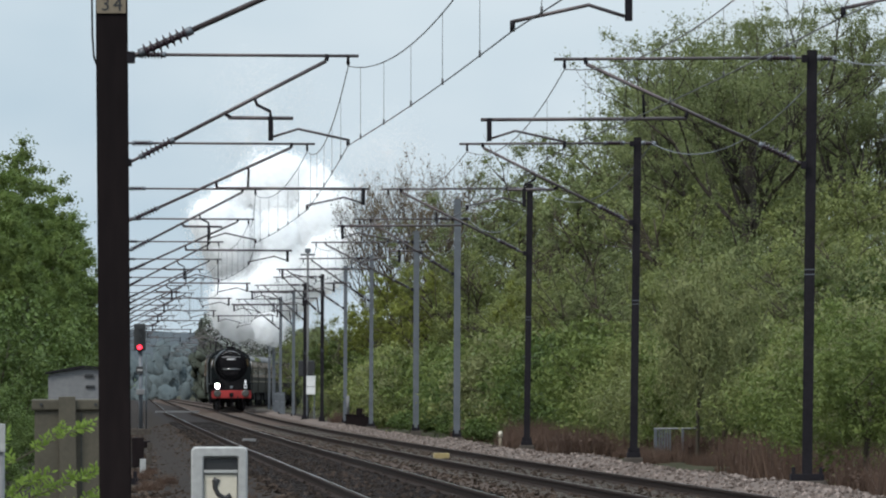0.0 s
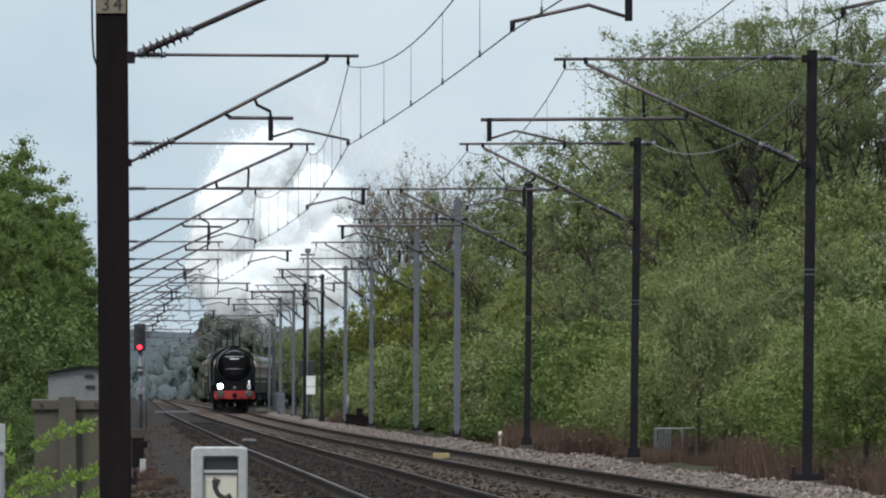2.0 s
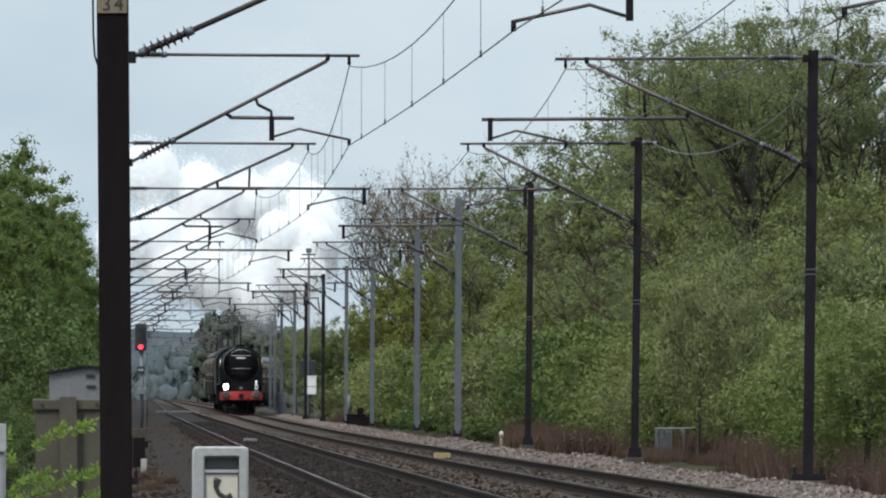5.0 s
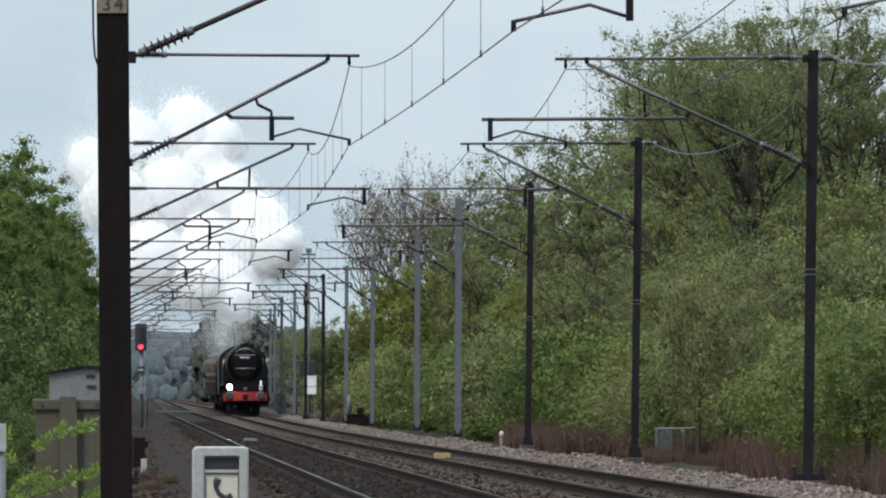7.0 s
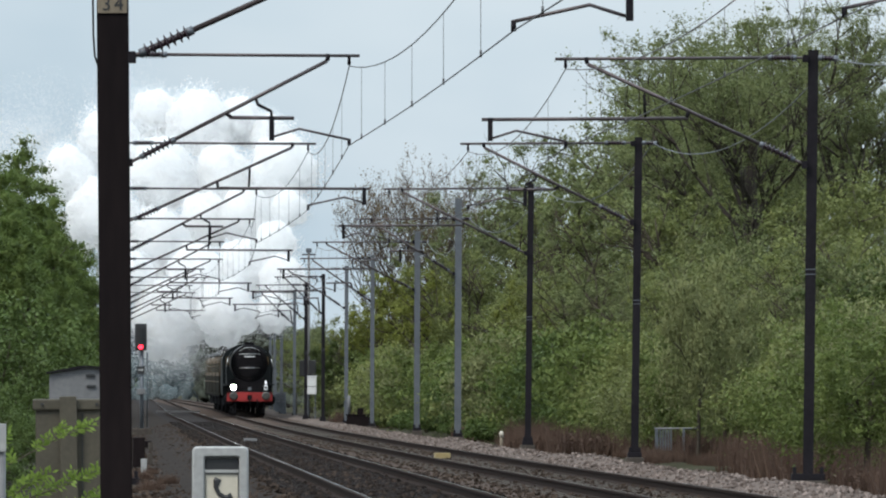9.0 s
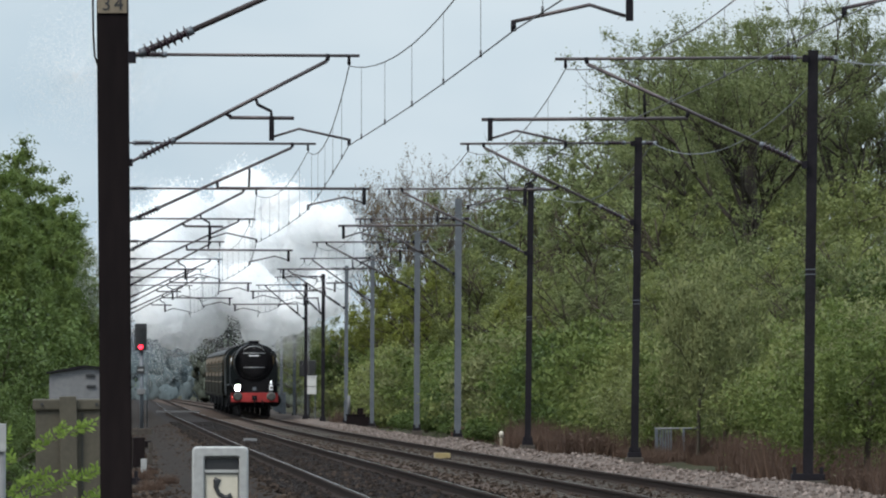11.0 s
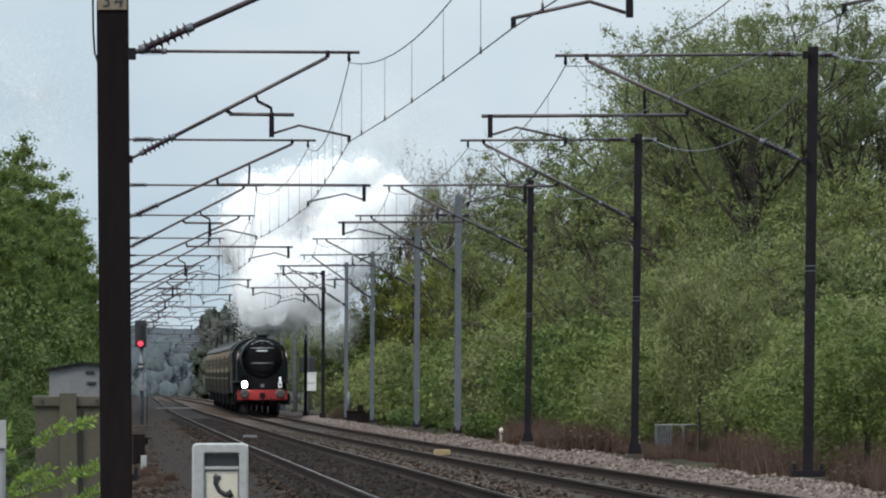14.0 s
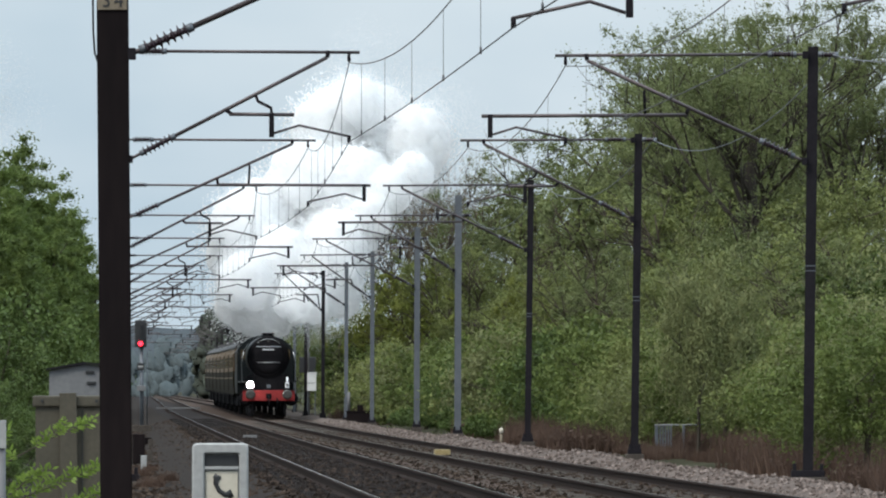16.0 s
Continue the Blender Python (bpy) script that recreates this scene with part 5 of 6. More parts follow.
def make_signal():
    t = thing("railway_signal", pose(-10.7, 340, 0), "railway colour-light signal showing red on a grey post", "railway signal")
    hd = part("signal_head", boxed(-0.21, 0.21, -0.1, 0.2, 2.58, 3.53, bevel=0.04), M_BLACK, t)
    for z, m in ((2.70, M_RED_LIGHT), (2.98, M_BLACK), (3.24, M_BLACK)):
        ln = part("lens", tubed([(0, -0.14, z), (0, -0.10, z)], 0.085, 16), m, hd, "glowing red lens" if m is M_RED_LIGHT else "")
        part("hood", tubed([(0, -0.30, z + 0.13), (0, -0.1, z + 0.13)], 0.05, 8), M_BLACK, ln)
    part("post", tubed([(0.03, 0.1, -0.5), (0.03, 0.1, 2.58)], 0.07), M_GREY_STEEL, t)
    part("name_plate", boxed(-0.13, 0.13, -0.02, 0.02, 1.75, 2.02, bevel=0.01), M_BLACK, t)
    part("plate_bar", boxed(-0.09, 0.09, -0.025, -0.021, 1.86, 1.92), M_WHITE_PAINT, t)
    part("telephone_box", boxed(-0.13, 0.17, -0.12, 0.08, 1.02, 1.22, bevel=0.02), M_PALE_GREY, t)
    part("ladder_rail", tubed([(0.22, 0.25, -0.4), (0.22, 0.2, 2.5)], 0.02), M_GREY_STEEL, t)
    part("foundation", boxed(-0.3, 0.4, -0.3, 0.5, -0.6, -0.18, bevel=0.03), M_CONCRETE, t)


make_signal()


def block(name, x, y, w, d, z0, z1, material, label, category, group=""):
    ob = part(name, boxed(-w / 2, w / 2, -d / 2, d / 2, z0, z1, bevel=min(w, z1 - z0) * 0.08), material)
    ob.matrix_basis = pose(x, y, 0, 0, 0, 4)
    return tagged(ob, label, category, group)


# odds and ends on the near side of the line
block("cable_box", -6.02, 190, 0.24, 0.3, -0.35, 0.24, M_BROWN_STEEL, "small dark brown cable box on the ground", "cable box")
block("concrete_block", -7.45, 245, 0.12, 0.25, -0.38, -0.16, M_CONCRETE, "pale weathered concrete block beside the track", "concrete block", "concrete blocks")
block("concrete_block", -6.1, 200, 0.10, 0.2, -0.38, -0.14, M_CONCRETE, "pale weathered concrete block beside the track", "concrete block", "concrete blocks")
block("concrete_block", -5.45, 175, 0.10, 0.2, -0.35, -0.08, M_WHITE_PAINT, "small white marker block beside the track", "concrete block", "concrete blocks")
block("old_sleeper", -8.2, 265, 0.25, 1.8, -0.40, -0.22, M_BROWN_STEEL, "old dark timber sleeper lying beside the track", "timber")
# on and beside the far track
block("track_magnet", -0.02, 213, 0.33, 0.5, z_right(213) - 0.16, z_right(213) - 0.02, M_YELLOW, "dirty yellow track magnet between the rails", "track magnet")
block("crossing_board", x_left(552), 552, 2.5, 0.3, z_left(552) - 0.06, z_left(552) + 0.03, M_PALE_GREY, "pale board laid across the track", "board")
block("track_plate", x_left(262) + 0.1, 262, 0.34, 0.6, z_left(262) - 0.2, z_left(262) - 0.08, M_PALE_GREY, "small grey plate between the rails", "plate")


def make_post_marker():
    t = thing("marker_post", pose(1.66, 275, 0), "small rusty cream marker post on the ballast edge", "marker post")
    part("stake", tubed([(0, 0, -0.6), (0.01, 0, -0.16)], 0.045, 8), M_TAN, t)
    part("cap", tubed([(0.01, 0, -0.17), (0.01, 0, -0.05), (0.01, 0, 0.0)], [0.055, 0.065, 0.03], 10), M_CREAM_PANEL, t)


make_post_marker()


def make_rail_frame():
    """A low galvanised frame with slats in the scrub."""
    t = thing("metal_barrier", pose(5.33, 234, -0.42), "low galvanised steel barrier frame in dry scrub", "barrier")
    for k in range(6):
        part("slat", boxed(-0.12 + 0.065 * k, -0.085 + 0.065 * k, -0.02, 0.02, 0.02, 0.64, bevel=0.004), M_GREY_STEEL, t)
    part("post", boxed(0.50, 0.56, -0.03, 0.03, -0.1, 0.66, bevel=0.006), M_GREY_STEEL, t)
    part("post", boxed(-0.17, -0.12, -0.03, 0.03, -0.1, 0.66, bevel=0.006), M_GREY_STEEL, t)
    part("top_rail", tubed([(-0.18, 0, 0.66), (0.7, 0, 0.66), (1.05, 0.3, 0.67)], 0.022), M_PALE_GREY, t)
    part("bottom_rail", boxed(-0.13, 0.5, -0.015, 0.015, 0.0, 0.03), M_GREY_STEEL, t)


make_rail_frame()


def make_dark_cabinet():
    t = thing("dark_cabinet", pose(-3.55, 403, 0), "dark brown lineside cabinet with boxes on top", "cabinet")
    part("body", boxed(-0.5, 0.5, 0, 0.6, -0.7, 0.12, bevel=0.02), M_BROWN_STEEL, t)
    part("lid", boxed(-0.54, 0.54, -0.03, 0.63, 0.12, 0.17, bevel=0.01), M_BROWN_STEEL, t)
    part("box", boxed(-0.05, 0.2, 0.1, 0.4, 0.17, 0.42, bevel=0.02), M_BROWN_STEEL, t)
    part("pipe", tubed([(-0.4, 0.2, 0.17), (-0.4, 0.2, 0.95)], 0.06), M_PALE_GREY, t)


make_dark_cabinet()


def make_far_signal():
    t = thing("signal_mast", pose(-7.55, 540, 0), "thin pale signal mast seen from behind with dark heads", "railway signal")
    part("pole", tubed([(0, 0, -0.6), (0, 0, 9.1)], 0.07), M_PALE_GREY, t)
    part("cross_arm", boxed(-0.4, 0.4, -0.04, 0.04, 8.75, 8.85), M_GREY_STEEL, t)
    part("lamp", boxed(-0.16, 0.16, -0.1, 0.1, 8.9, 9.15, bevel=0.03), M_GREY_STEEL, t)
    for x in (-0.33, 0.20):
        part("signal_head", boxed(x - 0.2, x + 0.2, -0.1, 0.15, 1.95, 2.85, bevel=0.04), M_BLACK, t)


make_far_signal()


def make_white_case():
    t = thing("location_case", pose(-7.12, 520, 0), "white lineside location case on legs", "cabinet")
    part("body", boxed(-0.26, 0.26, 0, 0.4, 0.95, 1.90, bevel=0.02), M_CASE_WHITE, t)
    part("lid", boxed(-0.29, 0.29, -0.03, 0.43, 1.90, 1.96, bevel=0.01), M_CASE_WHITE, t)
    part("door_gap", boxed(-0.24, 0.24, -0.006, 0.002, 1.36, 1.385), M_BLACK, t)
    for x in (-0.2, 0.2):
        part("leg", boxed(x - 0.03, x + 0.03, 0.1, 0.16, -0.6, 0.95), M_GREY_STEEL, t)


make_white_case()


def make_fence():
    f = thing("post_fence", pose(0, 0, 0), "low grey post and rail fence beside the line", "fence")
    for k in range(7):
        y = 556 + 5 * k
        x = x_train(y) + 2.6
        part("post", boxed(x - 0.06, x + 0.06, y - 0.06, y + 0.06, -0.6, 1.05, bevel=0.01), M_GREY_STEEL, f)
    for z in (0.5, 0.95):
        pts = [(x_train(556 + 5 * k) + 2.6, 556 + 5 * k, z) for k in range(7)]
        part("rail", tubed(pts, 0.025, 5), M_GREY_STEEL, f)


make_fence()


def make_number_plate():
    """The structure number on the nearest mast, with its hanging cable."""
    t = thing("structure_number", pose(-3.475, 100.82, 5.30), "faded tan plate with the painted number 34", "sign")
    part("plate", boxed(-0.155, 0.155, -0.006, 0.006, -0.17, 0.17, bevel=0.003), M_TAN, t)
    for k, ch in enumerate("34"):
        cu = bpy.data.curves.new("digit", 'FONT')
        cu.body, cu.size, cu.extrude, cu.align_x = ch, 0.20, 0.002, 'CENTER'
        tmp = new("digit", cu)
        bpy.context.view_layer.update()
        me = bpy.data.meshes.new_from_object(tmp.evaluated_get(bpy.context.evaluated_depsgraph_get()))
        bpy.data.objects.remove(tmp)
        me.materials.clear()
        me.materials.append(M_BLACK)
        ob = new("digit", me)
        ob.parent = t
        ob.matrix_basis = pose(-0.06 + 0.13 * k, -0.01, -0.14, 90, 0, 0)
    c = thing("mast_cable", pose(-3.46, 101, 0), "thin dark cable hanging beside the mast", "cable")
    part("cable", tubed([(-0.165, -0.1, 4.58), (-0.20, -0.1, 4.68), (-0.215, -0.1, 4.9), (-0.225, -0.1, 5.6), (-0.19, -0.1, 6.2), (-0.165, -0.1, 6.3)], 0.012, 6), M_BLACK, c)


make_number_plate()


# ---- steam ----
def swell(p, seed):
    """How far the billow reaches out towards p, a direction."""
    o = Vector((seed * 1.7, 0, 0))
    return 0.74 + 0.26 * noise.noise(p * 1.4 + o) + 0.10 * (1 - abs(noise.noise(p * 2.8 + o)) * 2) + 0.04 * (1 - abs(noise.noise(p * 6.0 + o)) * 2)


def billow(name, seed, material, parent, fine=5, size=1.0):
    """One closed billowing surface, swollen and creased at three sizes."""
    v, f = ball(fine)
    out = [Vector(q) * swell(Vector(q), seed) * size for q in v]
    ob = new(name, mesh_of(name, out, f.tolist(), material, True))
    ob.parent = parent
    return ob


def vapour(name, seed, count, inner, spread, flake, material, parent, fall=2.0):
    """Droplets of steam round the billow, that grow fewer outwards."""
    rng = np.random.default_rng(int(seed * 10))
    d = rng.normal(size=(count, 3))
    d /= np.linalg.norm(d, axis=1, keepdims=True)
    reach = np.array([swell(Vector(q), seed) for q in d])[:, None]
    p = d * reach * (inner + spread * rng.random((count, 1)) ** fall)
    a = rng.normal(size=(count, 3))
    a /= np.linalg.norm(a, axis=1, keepdims=True)
    b = np.cross(a, rng.normal(size=(count, 3)))
    b /= np.linalg.norm(b, axis=1, keepdims=True)
    v = np.stack([p - a * flake, p + a * flake * 0.5 + b * flake, p + a * flake * 0.5 - b * flake], axis=1)
    turn = (np.cross(v[:, 1] - v[:, 0], v[:, 2] - v[:, 0]) * d).sum(axis=1) < 0
    v[turn] = v[turn][:, ::-1]
    v = np.concatenate([v, np.repeat(d[:, None, :], 3, axis=1)], axis=2).reshape(-1, 6)
    ob = new(name, leaf_mesh(name, v, material))
    ob.parent = parent
    ob["kind"] = "stuff"
    return ob


def make_puff(seed):
    t = thing("steam_puff", pose(0, 0, 0), "billowing white puff of exhaust steam", "steam", "puffs of steam")
    billow("core", seed, M_STEAM, t, 5, 0.94)
    vapour("vapour", seed, 4600, 0.95, 0.40, 0.022, M_VAPOUR, t)
    return t


def make_thin(seed):
    t = thing("steam_puff", pose(0, 0, 0), "thin drifting veil of old steam", "steam", "puffs of steam")
    vapour("vapour", seed, 20000, 0.0, 1.25, 0.0052, M_VAPOUR, t, 0.6)
    return t


PUFF_R = [34, 38, 42, 36, 46, 50, 54, 58, 48, 62, 66, 70, 58, 52, 64, 68, 56, 50, 60, 44, 40, 46]
puffs = [make_puff(s) for s in (91, 92, 93, 94)]
for k in range(4, len(PUFF_R)):
    puffs.append(copy_thing(puffs[k % 4], pose(0, 0, 0)))
THIN_R = [105, 90, 85, 80, 95, 46, 40, 36]
thin_puffs = [make_thin(101), make_thin(102)]
for k in range(2, len(THIN_R)):
    thin_puffs.append(copy_thing(thin_puffs[k % 2], pose(0, 0, 0)))
for k, (ob, r) in enumerate(zip(puffs + thin_puffs, PUFF_R + THIN_R)):
    ob.scale = (1.14 * r / F * (front_at(7) + 20),) * 3


def drift(back, turn, way):
    """Rows for a puff that trails the chimney, the further back the higher it has risen; way: time, across and down in picture units."""
    rows = []
    for k, (t, x, z) in enumerate(way):
        y = front_at(t) + 6 + 0.25 * back + 0.045 * max(0, 620 - z)
        rows.append((t, pose((x - 784) / F * y, y, EYE_Z + (691 - z) / F * y, 4 * t * turn, 3 * t, turn * (40 + 3 * t))))
    return rows


def motions():
    walk(loco, train_rows(0, 21.4, 3.0))
    for k, c in enumerate(coaches):
        walk(c, train_rows(22.0 + 20.1 * k, 19.6, 2.6))
    walk(puffs[0], drift(9.0, -1, [(0, 608, 430), (1, 609, 432), (2, 607, 412), (3, 616, 433), (4, 599, 428), (6.5, 508, 418), (7.5, 500, 438), (8.5, 505, 362), (9.1, 513, 372), (11.4, 609, 399), (12, 616, 377), (12.5, 616, 406), (13, 624, 419), (13.5, 641, 396), (14, 699, 353), (14.7, 703, 323), (15.4, 699, 321), (16, 732, 314)]))
    walk(puffs[1], drift(10.6, 1, [(0, 494, 414), (1, 493, 412), (2, 497, 403), (3, 491, 420), (4, 491, 414), (6.5, 490, 402), (7.5, 464, 385), (8.5, 482, 390), (9.1, 488, 433), (11.4, 547, 394), (12, 544, 393), (12.5, 609, 364), (13, 629, 370), (13.5, 661, 359), (14, 675, 385), (14.7, 662, 348), (15.4, 669, 348), (16, 689, 343)]))
    walk(puffs[2], drift(12.2, -1, [(0, 575, 481), (1, 588, 497), (2, 590, 506), (3, 591, 503), (4, 569, 498), (6.5, 498, 451), (7.5, 488, 437), (8.5, 459, 418), (9.1, 510, 501), (11.4, 576, 520), (12, 576, 520), (12.5, 581, 586), (13, 557, 540), (13.5, 586, 521), (14, 572, 508), (14.7, 580, 562), (15.4, 555, 523), (16, 536, 536)]))
    walk(puffs[3], drift(13.8, 1, [(0, 478, 582), (1, 478, 557), (2, 467, 527), (3, 460, 521), (4, 470, 532), (6.5, 431, 527), (7.5, 429, 539), (8.5, 443, 548), (9.1, 494, 555), (11.4, 546, 552), (12, 619, 517), (12.5, 609, 517), (13, 606, 492), (13.5, 604, 475), (14, 613, 464), (14.7, 614, 457), (15.4, 615, 435), (16, 654, 389)]))
    walk(puffs[4], drift(15.4, -1, [(0, 413, 533), (1, 411, 531), (2, 406, 519), (3, 387, 512), (4, 318, 480), (6.5, 298, 490), (7.5, 209, 427), (8.5, 221, 472), (9.1, 232, 490), (11.4, 281, 554), (12, 274, 539), (12.5, 325, 532), (13, 415, 524), (13.5, 431, 520), (14, 467, 535), (14.7, 462, 515), (15.4, 440, 521), (16, 433, 506)]))
    walk(puffs[5], drift(17.0, 1, [(0, 580, 460), (1, 589, 458), (2, 593, 450), (3, 592, 458), (4, 582, 450), (6.5, 492, 440), (7.5, 447, 456), (8.5, 428, 477), (9.1, 431, 475), (11.4, 452, 539), (12, 515, 562), (12.5, 504, 552), (13, 521, 540), (13.5, 510, 538), (14, 531, 522), (14.7, 521, 496), (15.4, 498, 466), (16, 495, 464)]))
    walk(puffs[6], drift(18.6, -1, [(0, 422, 554), (1, 427, 548), (2, 425, 511), (3, 416, 504), (4, 401, 496), (6.5, 358, 502), (7.5, 362, 499), (8.5, 361, 497), (9.1, 346, 484), (11.4, 384, 521), (12, 422, 529), (12.5, 418, 534), (13, 427, 528), (13.5, 442, 523), (14, 485, 491), (14.7, 467, 482), (15.4, 481, 437), (16, 432, 401)]))
    walk(puffs[7], drift(20.2, 1, [(0, 494, 516), (1, 501, 495), (2, 518, 488), (3, 515, 501), (4, 491, 504), (6.5, 411, 516), (7.5, 411, 516), (8.5, 365, 577), (9.1, 407, 555), (11.4, 509, 552), (12, 573, 577), (12.5, 571, 560), (13, 571, 515), (13.5, 583, 506), (14, 574, 481), (14.7, 592, 465), (15.4, 593, 444), (16, 591, 444)]))
    walk(puffs[8], drift(21.8, -1, [(0, 378, 389), (1, 378, 389), (2, 390, 368), (3, 332, 398), (4, 271, 468), (6.5, 162, 314), (7.5, 164, 280), (8.5, 138, 298), (9.1, 119, 307), (11.4, 279, 473), (12, 297, 501), (12.5, 324, 531), (13, 414, 525), (13.5, 433, 483), (14, 453, 435), (14.7, 459, 431), (15.4, 502, 249), (16, 628, 194)]))
    walk(puffs[9], drift(23.4, 1, [(0, 575, 389), (1, 591, 401), (2, 573, 363), (3, 584, 399), (4, 583, 397), (6.5, 482, 436), (7.5, 470, 422), (8.5, 482, 313), (9.1, 505, 299), (11.4, 590, 456), (12, 592, 452), (12.5, 591, 457), (13, 596, 465), (13.5, 592, 429), (14, 621, 416), (14.7, 600, 379), (15.4, 621, 359), (16, 629, 336)]))
    walk(puffs[10], drift(25.0, -1, [(0, 461, 543), (1, 491, 520), (2, 478, 494), (3, 475, 492), (4, 445, 494), (6.5, 236, 364), (7.5, 187, 350), (8.5, 183, 379), (9.1, 183, 379), (11.4, 295, 489), (12, 307, 515), (12.5, 349, 536), (13, 437, 514), (13.5, 453, 455), (14, 458, 409), (14.7, 487, 383), (15.4, 533, 340), (16, 544, 328)]))
    walk(puffs[11], drift(26.6, 1, [(0, 516, 489), (1, 527, 496), (2, 548, 472), (3, 542, 486), (4, 528, 482), (6.5, 421, 465), (7.5, 334, 474), (8.5, 305, 528), (9.1, 293, 570), (11.4, 333, 534), (12, 313, 512), (12.5, 351, 538), (13, 455, 514), (13.5, 492, 511), (14, 498, 514), (14.7, 578, 492), (15.4, 580, 492), (16, 570, 500)]))
    walk(puffs[12], drift(28.2, -1, [(0, 410, 434), (1, 403, 433), (2, 392, 430), (3, 293, 463), (4, 280, 367), (6.5, 236, 269), (7.5, 240, 234), (8.5, 219, 278), (9.1, 191, 246), (11.4, 293, 475), (12, 333, 512), (12.5, 351, 527), (13, 423, 519), (13.5, 450, 524), (14, 484, 534), (14.7, 530, 552), (15.4, 504, 523), (16, 469, 539)]))
    walk(puffs[13], drift(29.8, 1, [(0, 581, 358), (1, 569, 361), (2, 570, 337), (3, 561, 388), (4, 582, 357), (6.5, 471, 401), (7.5, 443, 385), (8.5, 433, 385), (9.1, 440, 385), (11.4, 448, 450), (12, 478, 446), (12.5, 475, 459), (13, 501, 401), (13.5, 492, 390), (14, 526, 360), (14.7, 537, 361), (15.4, 444, 364), (16, 465, 382)]))
    walk(puffs[14], drift(31.4, -1, [(0, 415, 419), (1, 410, 426), (2, 404, 412), (3, 379, 423), (4, 288, 417), (6.5, 272, 447), (7.5, 262, 454), (8.5, 268, 445), (9.1, 277, 428), (11.4, 295, 488), (12, 307, 510), (12.5, 346, 541), (13, 429, 519), (13.5, 447, 483), (14, 467, 431), (14.7, 475, 429), (15.4, 447, 453), (16, 441, 446)]))
    walk(puffs[15], drift(33.0, 1, [(0, 493, 329), (1, 455, 335), (2, 447, 310), (3, 393, 402), (4, 387, 390), (6.5, 323, 341), (7.5, 296, 352), (8.5, 295, 346), (9.1, 285, 309), (11.4, 358, 449), (12, 432, 500), (12.5, 460, 518), (13, 475, 438), (13.5, 534, 398), (14, 578, 364), (14.7, 545, 310), (15.4, 572, 247), (16, 579, 239)]))
    walk(puffs[16], drift(34.6, -1, [(0, 551, 336), (1, 550, 343), (2, 488, 271), (3, 469, 382), (4, 459, 366), (6.5, 422, 357), (7.5, 395, 329), (8.5, 392, 328), (9.1, 396, 307), (11.4, 508, 462), (12, 532, 460), (12.5, 540, 436), (13, 560, 384), (13.5, 581, 373), (14, 555, 379), (14.7, 618, 282), (15.4, 634, 266), (16, 740, 256)]))
    walk(puffs[17], drift(36.2, 1, [(0, 413, 471), (1, 407, 472), (2, 375, 486), (3, 334, 495), (4, 353, 485), (6.5, 364, 428), (7.5, 370, 419), (8.5, 366, 418), (9.1, 363, 390), (11.4, 358, 431), (12, 379, 522), (12.5, 405, 535), (13, 424, 528), (13.5, 439, 525), (14, 475, 535), (14.7, 485, 556), (15.4, 475, 535), (16, 435, 540)]))
    walk(puffs[18], drift(37.8, -1, [(0, 496, 417), (1, 494, 409), (2, 496, 391), (3, 483, 406), (4, 484, 400), (6.5, 335, 262), (7.5, 328, 208), (8.5, 350, 260), (9.1, 352, 213), (11.4, 453, 433), (12, 475, 530), (12.5, 517, 536), (13, 527, 525), (13.5, 541, 517), (14, 557, 498), (14.7, 573, 531), (15.4, 592, 506), (16, 604, 428)]))
    walk(puffs[19], drift(39.4, 1, [(0, 408, 362), (1, 408, 348), (2, 404, 335), (3, 437, 371), (4, 332, 357), (6.5, 399, 270), (7.5, 388, 242), (8.5, 405, 247), (9.1, 429, 213), (11.4, 510, 398), (12, 507, 414), (12.5, 518, 434), (13, 537, 437), (13.5, 535, 443), (14, 550, 439), (14.7, 541, 429), (15.4, 538, 422), (16, 541, 407)]))
    walk(puffs[20], drift(41.0, -1, [(0, 438, 337), (1, 495, 285), (2, 521, 270), (3, 498, 361), (4, 492, 344), (6.5, 453, 368), (7.5, 403, 297), (8.5, 447, 256), (9.1, 482, 239), (11.4, 511, 395), (12, 575, 366), (12.5, 583, 389), (13, 593, 348), (13.5, 619, 350), (14, 650, 329), (14.7, 679, 296), (15.4, 686, 280), (16, 670, 275)]))
    walk(puffs[21], drift(42.6, 1, [(0, 510, 310), (1, 518, 313), (2, 537, 296), (3, 549, 377), (4, 539, 341), (6.5, 416, 317), (7.5, 319, 281), (8.5, 294, 248), (9.1, 272, 202), (11.4, 354, 427), (12, 447, 465), (12.5, 446, 483), (13, 455, 446), (13.5, 439, 401), (14, 458, 364), (14.7, 460, 320), (15.4, 461, 304), (16, 669, 205)]))
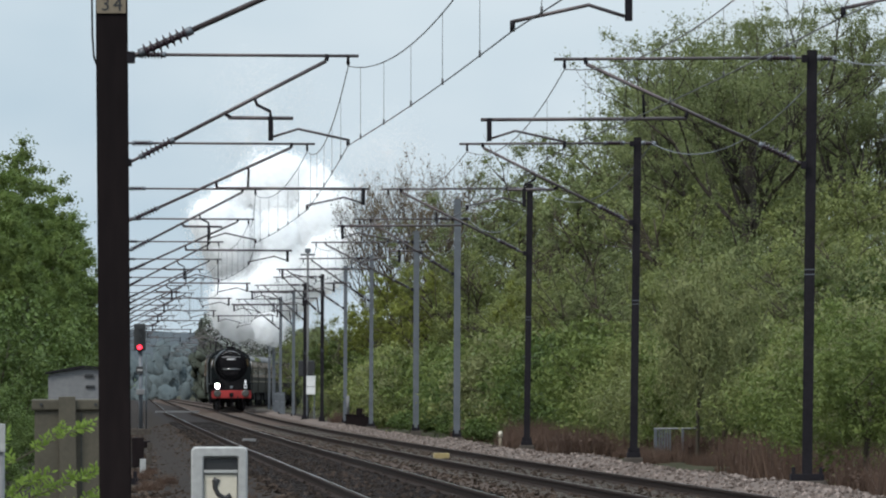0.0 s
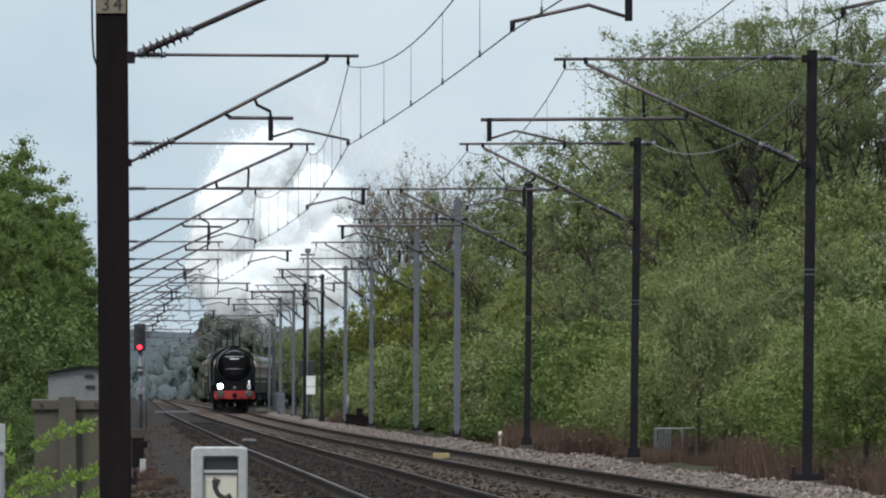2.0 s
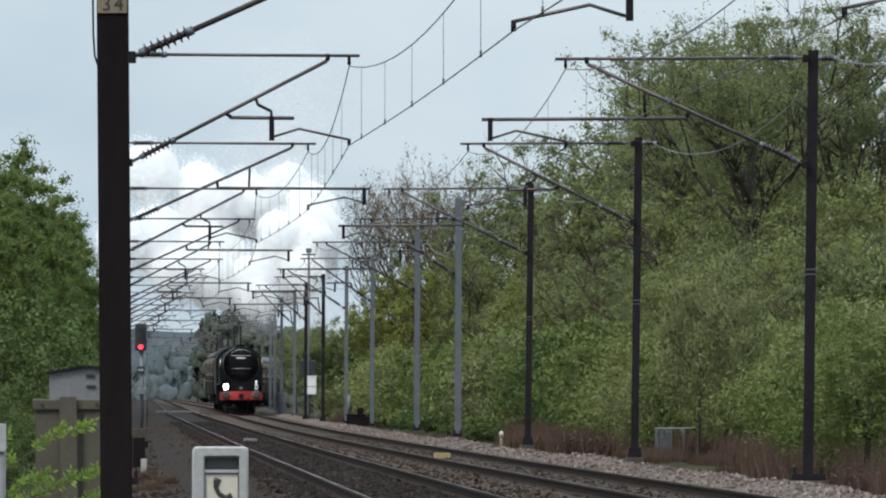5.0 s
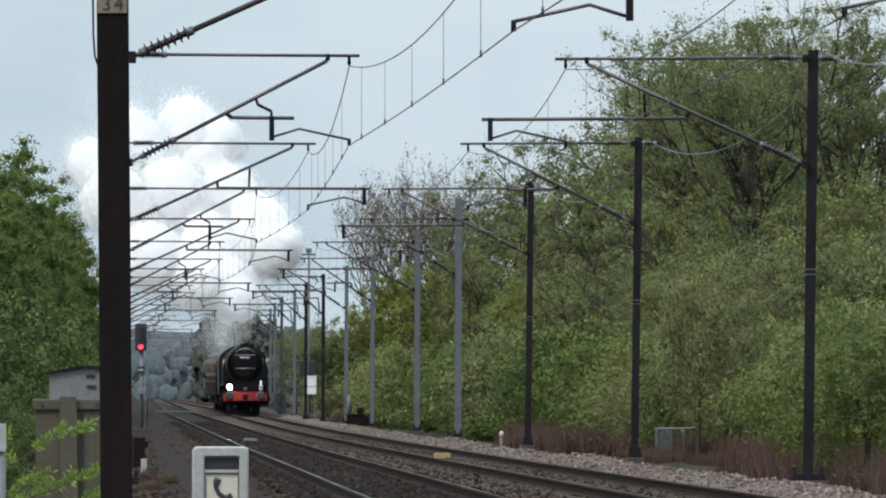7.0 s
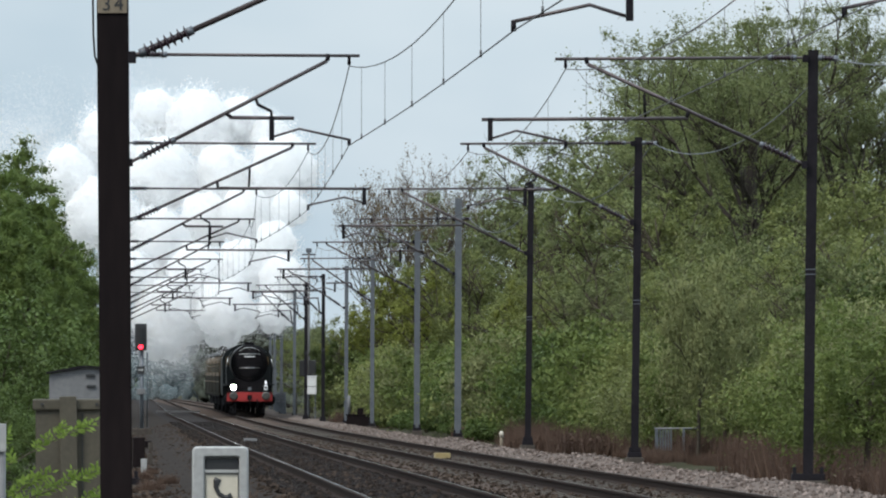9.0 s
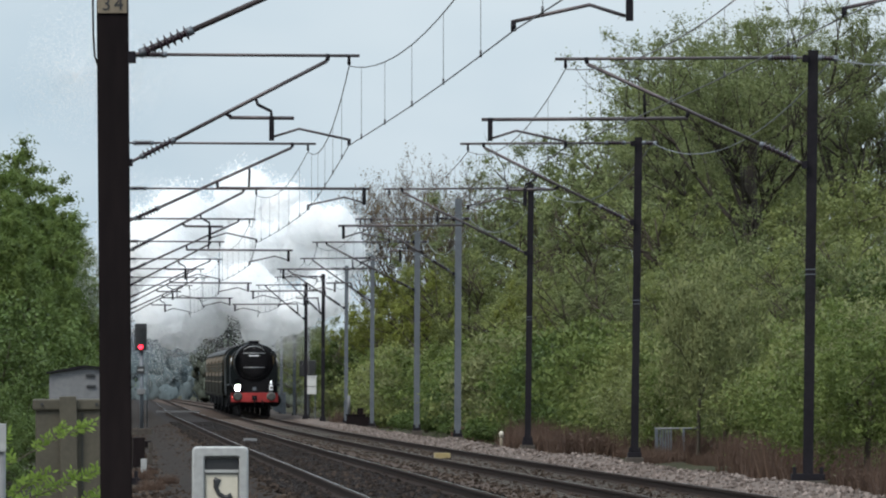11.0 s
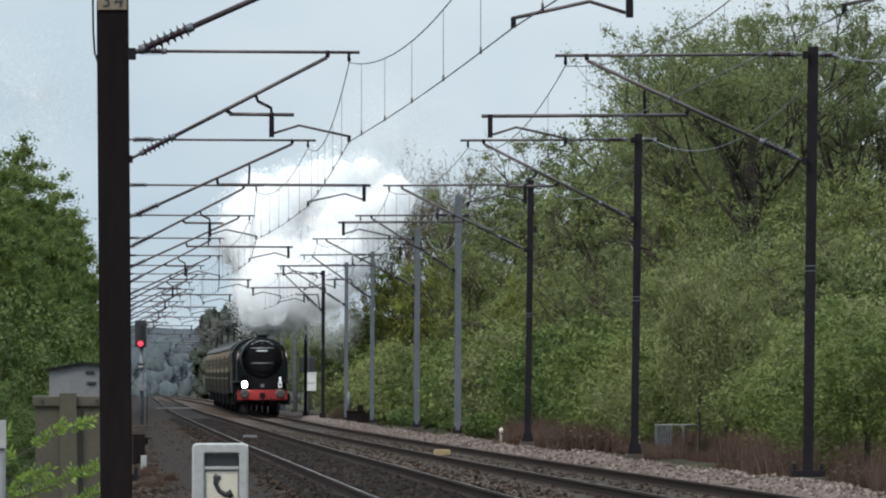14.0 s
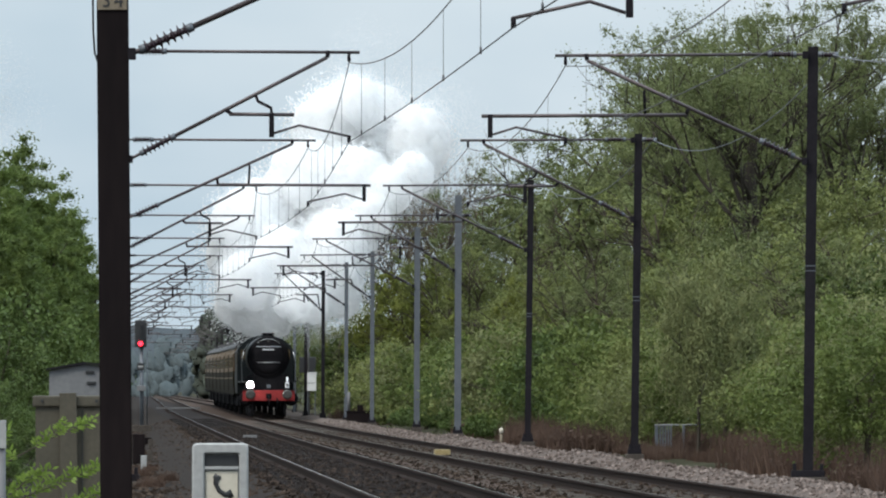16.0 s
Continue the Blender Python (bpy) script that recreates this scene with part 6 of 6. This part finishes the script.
    walk(thin_puffs[0], drift(50, -1, [(0, 470, 190), (1, 500, 170), (2, 560, 190), (3, 520, 150), (4, 590, 150), (6.5, 330, 240), (9.1, 60, 250), (11.4, 140, 120), (12.5, 100, 130), (14, 60, 176), (16, -60, 196)]))
    walk(thin_puffs[1], drift(46, 1, [(0, 690, 270), (2, 700, 290), (4, 640, 330), (6.5, 160, 300), (8, 150, 300), (9.1, 30, 300), (11.4, 220, 110), (13, 160, 336), (14, 700, 246), (15.4, 700, 266), (16, 760, 236)]))
    walk(thin_puffs[2], drift(40, -1, [(0, 440, 250), (2, 560, 300), (3, 520, 190), (4, 570, 220), (6.5, 400, 300), (9.1, 220, 200), (11.4, 300, 430), (13, 620, 306), (14.7, 650, 266), (16, 640, 156)]))
    walk(thin_puffs[3], drift(38, 1, [(0, 560, 480), (2, 560, 480), (4, 540, 480), (6.5, 300, 520), (9.1, 290, 600), (11.4, 300, 570), (13, 320, 540), (14, 500, 420), (16, 500, 420)]))
    walk(thin_puffs[4], drift(44, -1, [(0, 640, 330), (2, 620, 250), (4, 590, 280), (6.5, 250, 200), (7.5, 160, 250), (9.1, 30, 330), (11.4, 260, 520), (13, 300, 566), (14.7, 700, 306), (16, 740, 266)]))
    walk(thin_puffs[5], drift(16, 1, [(0, 460, 560), (4, 560, 520), (9.1, 300, 610), (11.4, 540, 590), (12, 585, 610), (12.5, 592, 640), (13, 596, 640), (13.5, 600, 560), (14.7, 570, 570), (16, 590, 540)]))
    walk(thin_puffs[6], drift(14, -1, [(0, 480, 570), (4, 590, 530), (9.1, 270, 630), (11.4, 525, 600), (12, 590, 635), (12.5, 588, 665), (13, 590, 672), (13.5, 590, 590), (14.7, 590, 590), (16, 560, 570)]))
    walk(thin_puffs[7], drift(18, 1, [(0, 440, 590), (4, 480, 560), (9.1, 330, 640), (11.4, 555, 600), (12, 570, 620), (12.5, 575, 630), (13, 580, 600), (13.5, 560, 560), (14.7, 540, 580), (16, 470, 585)]))


motions()
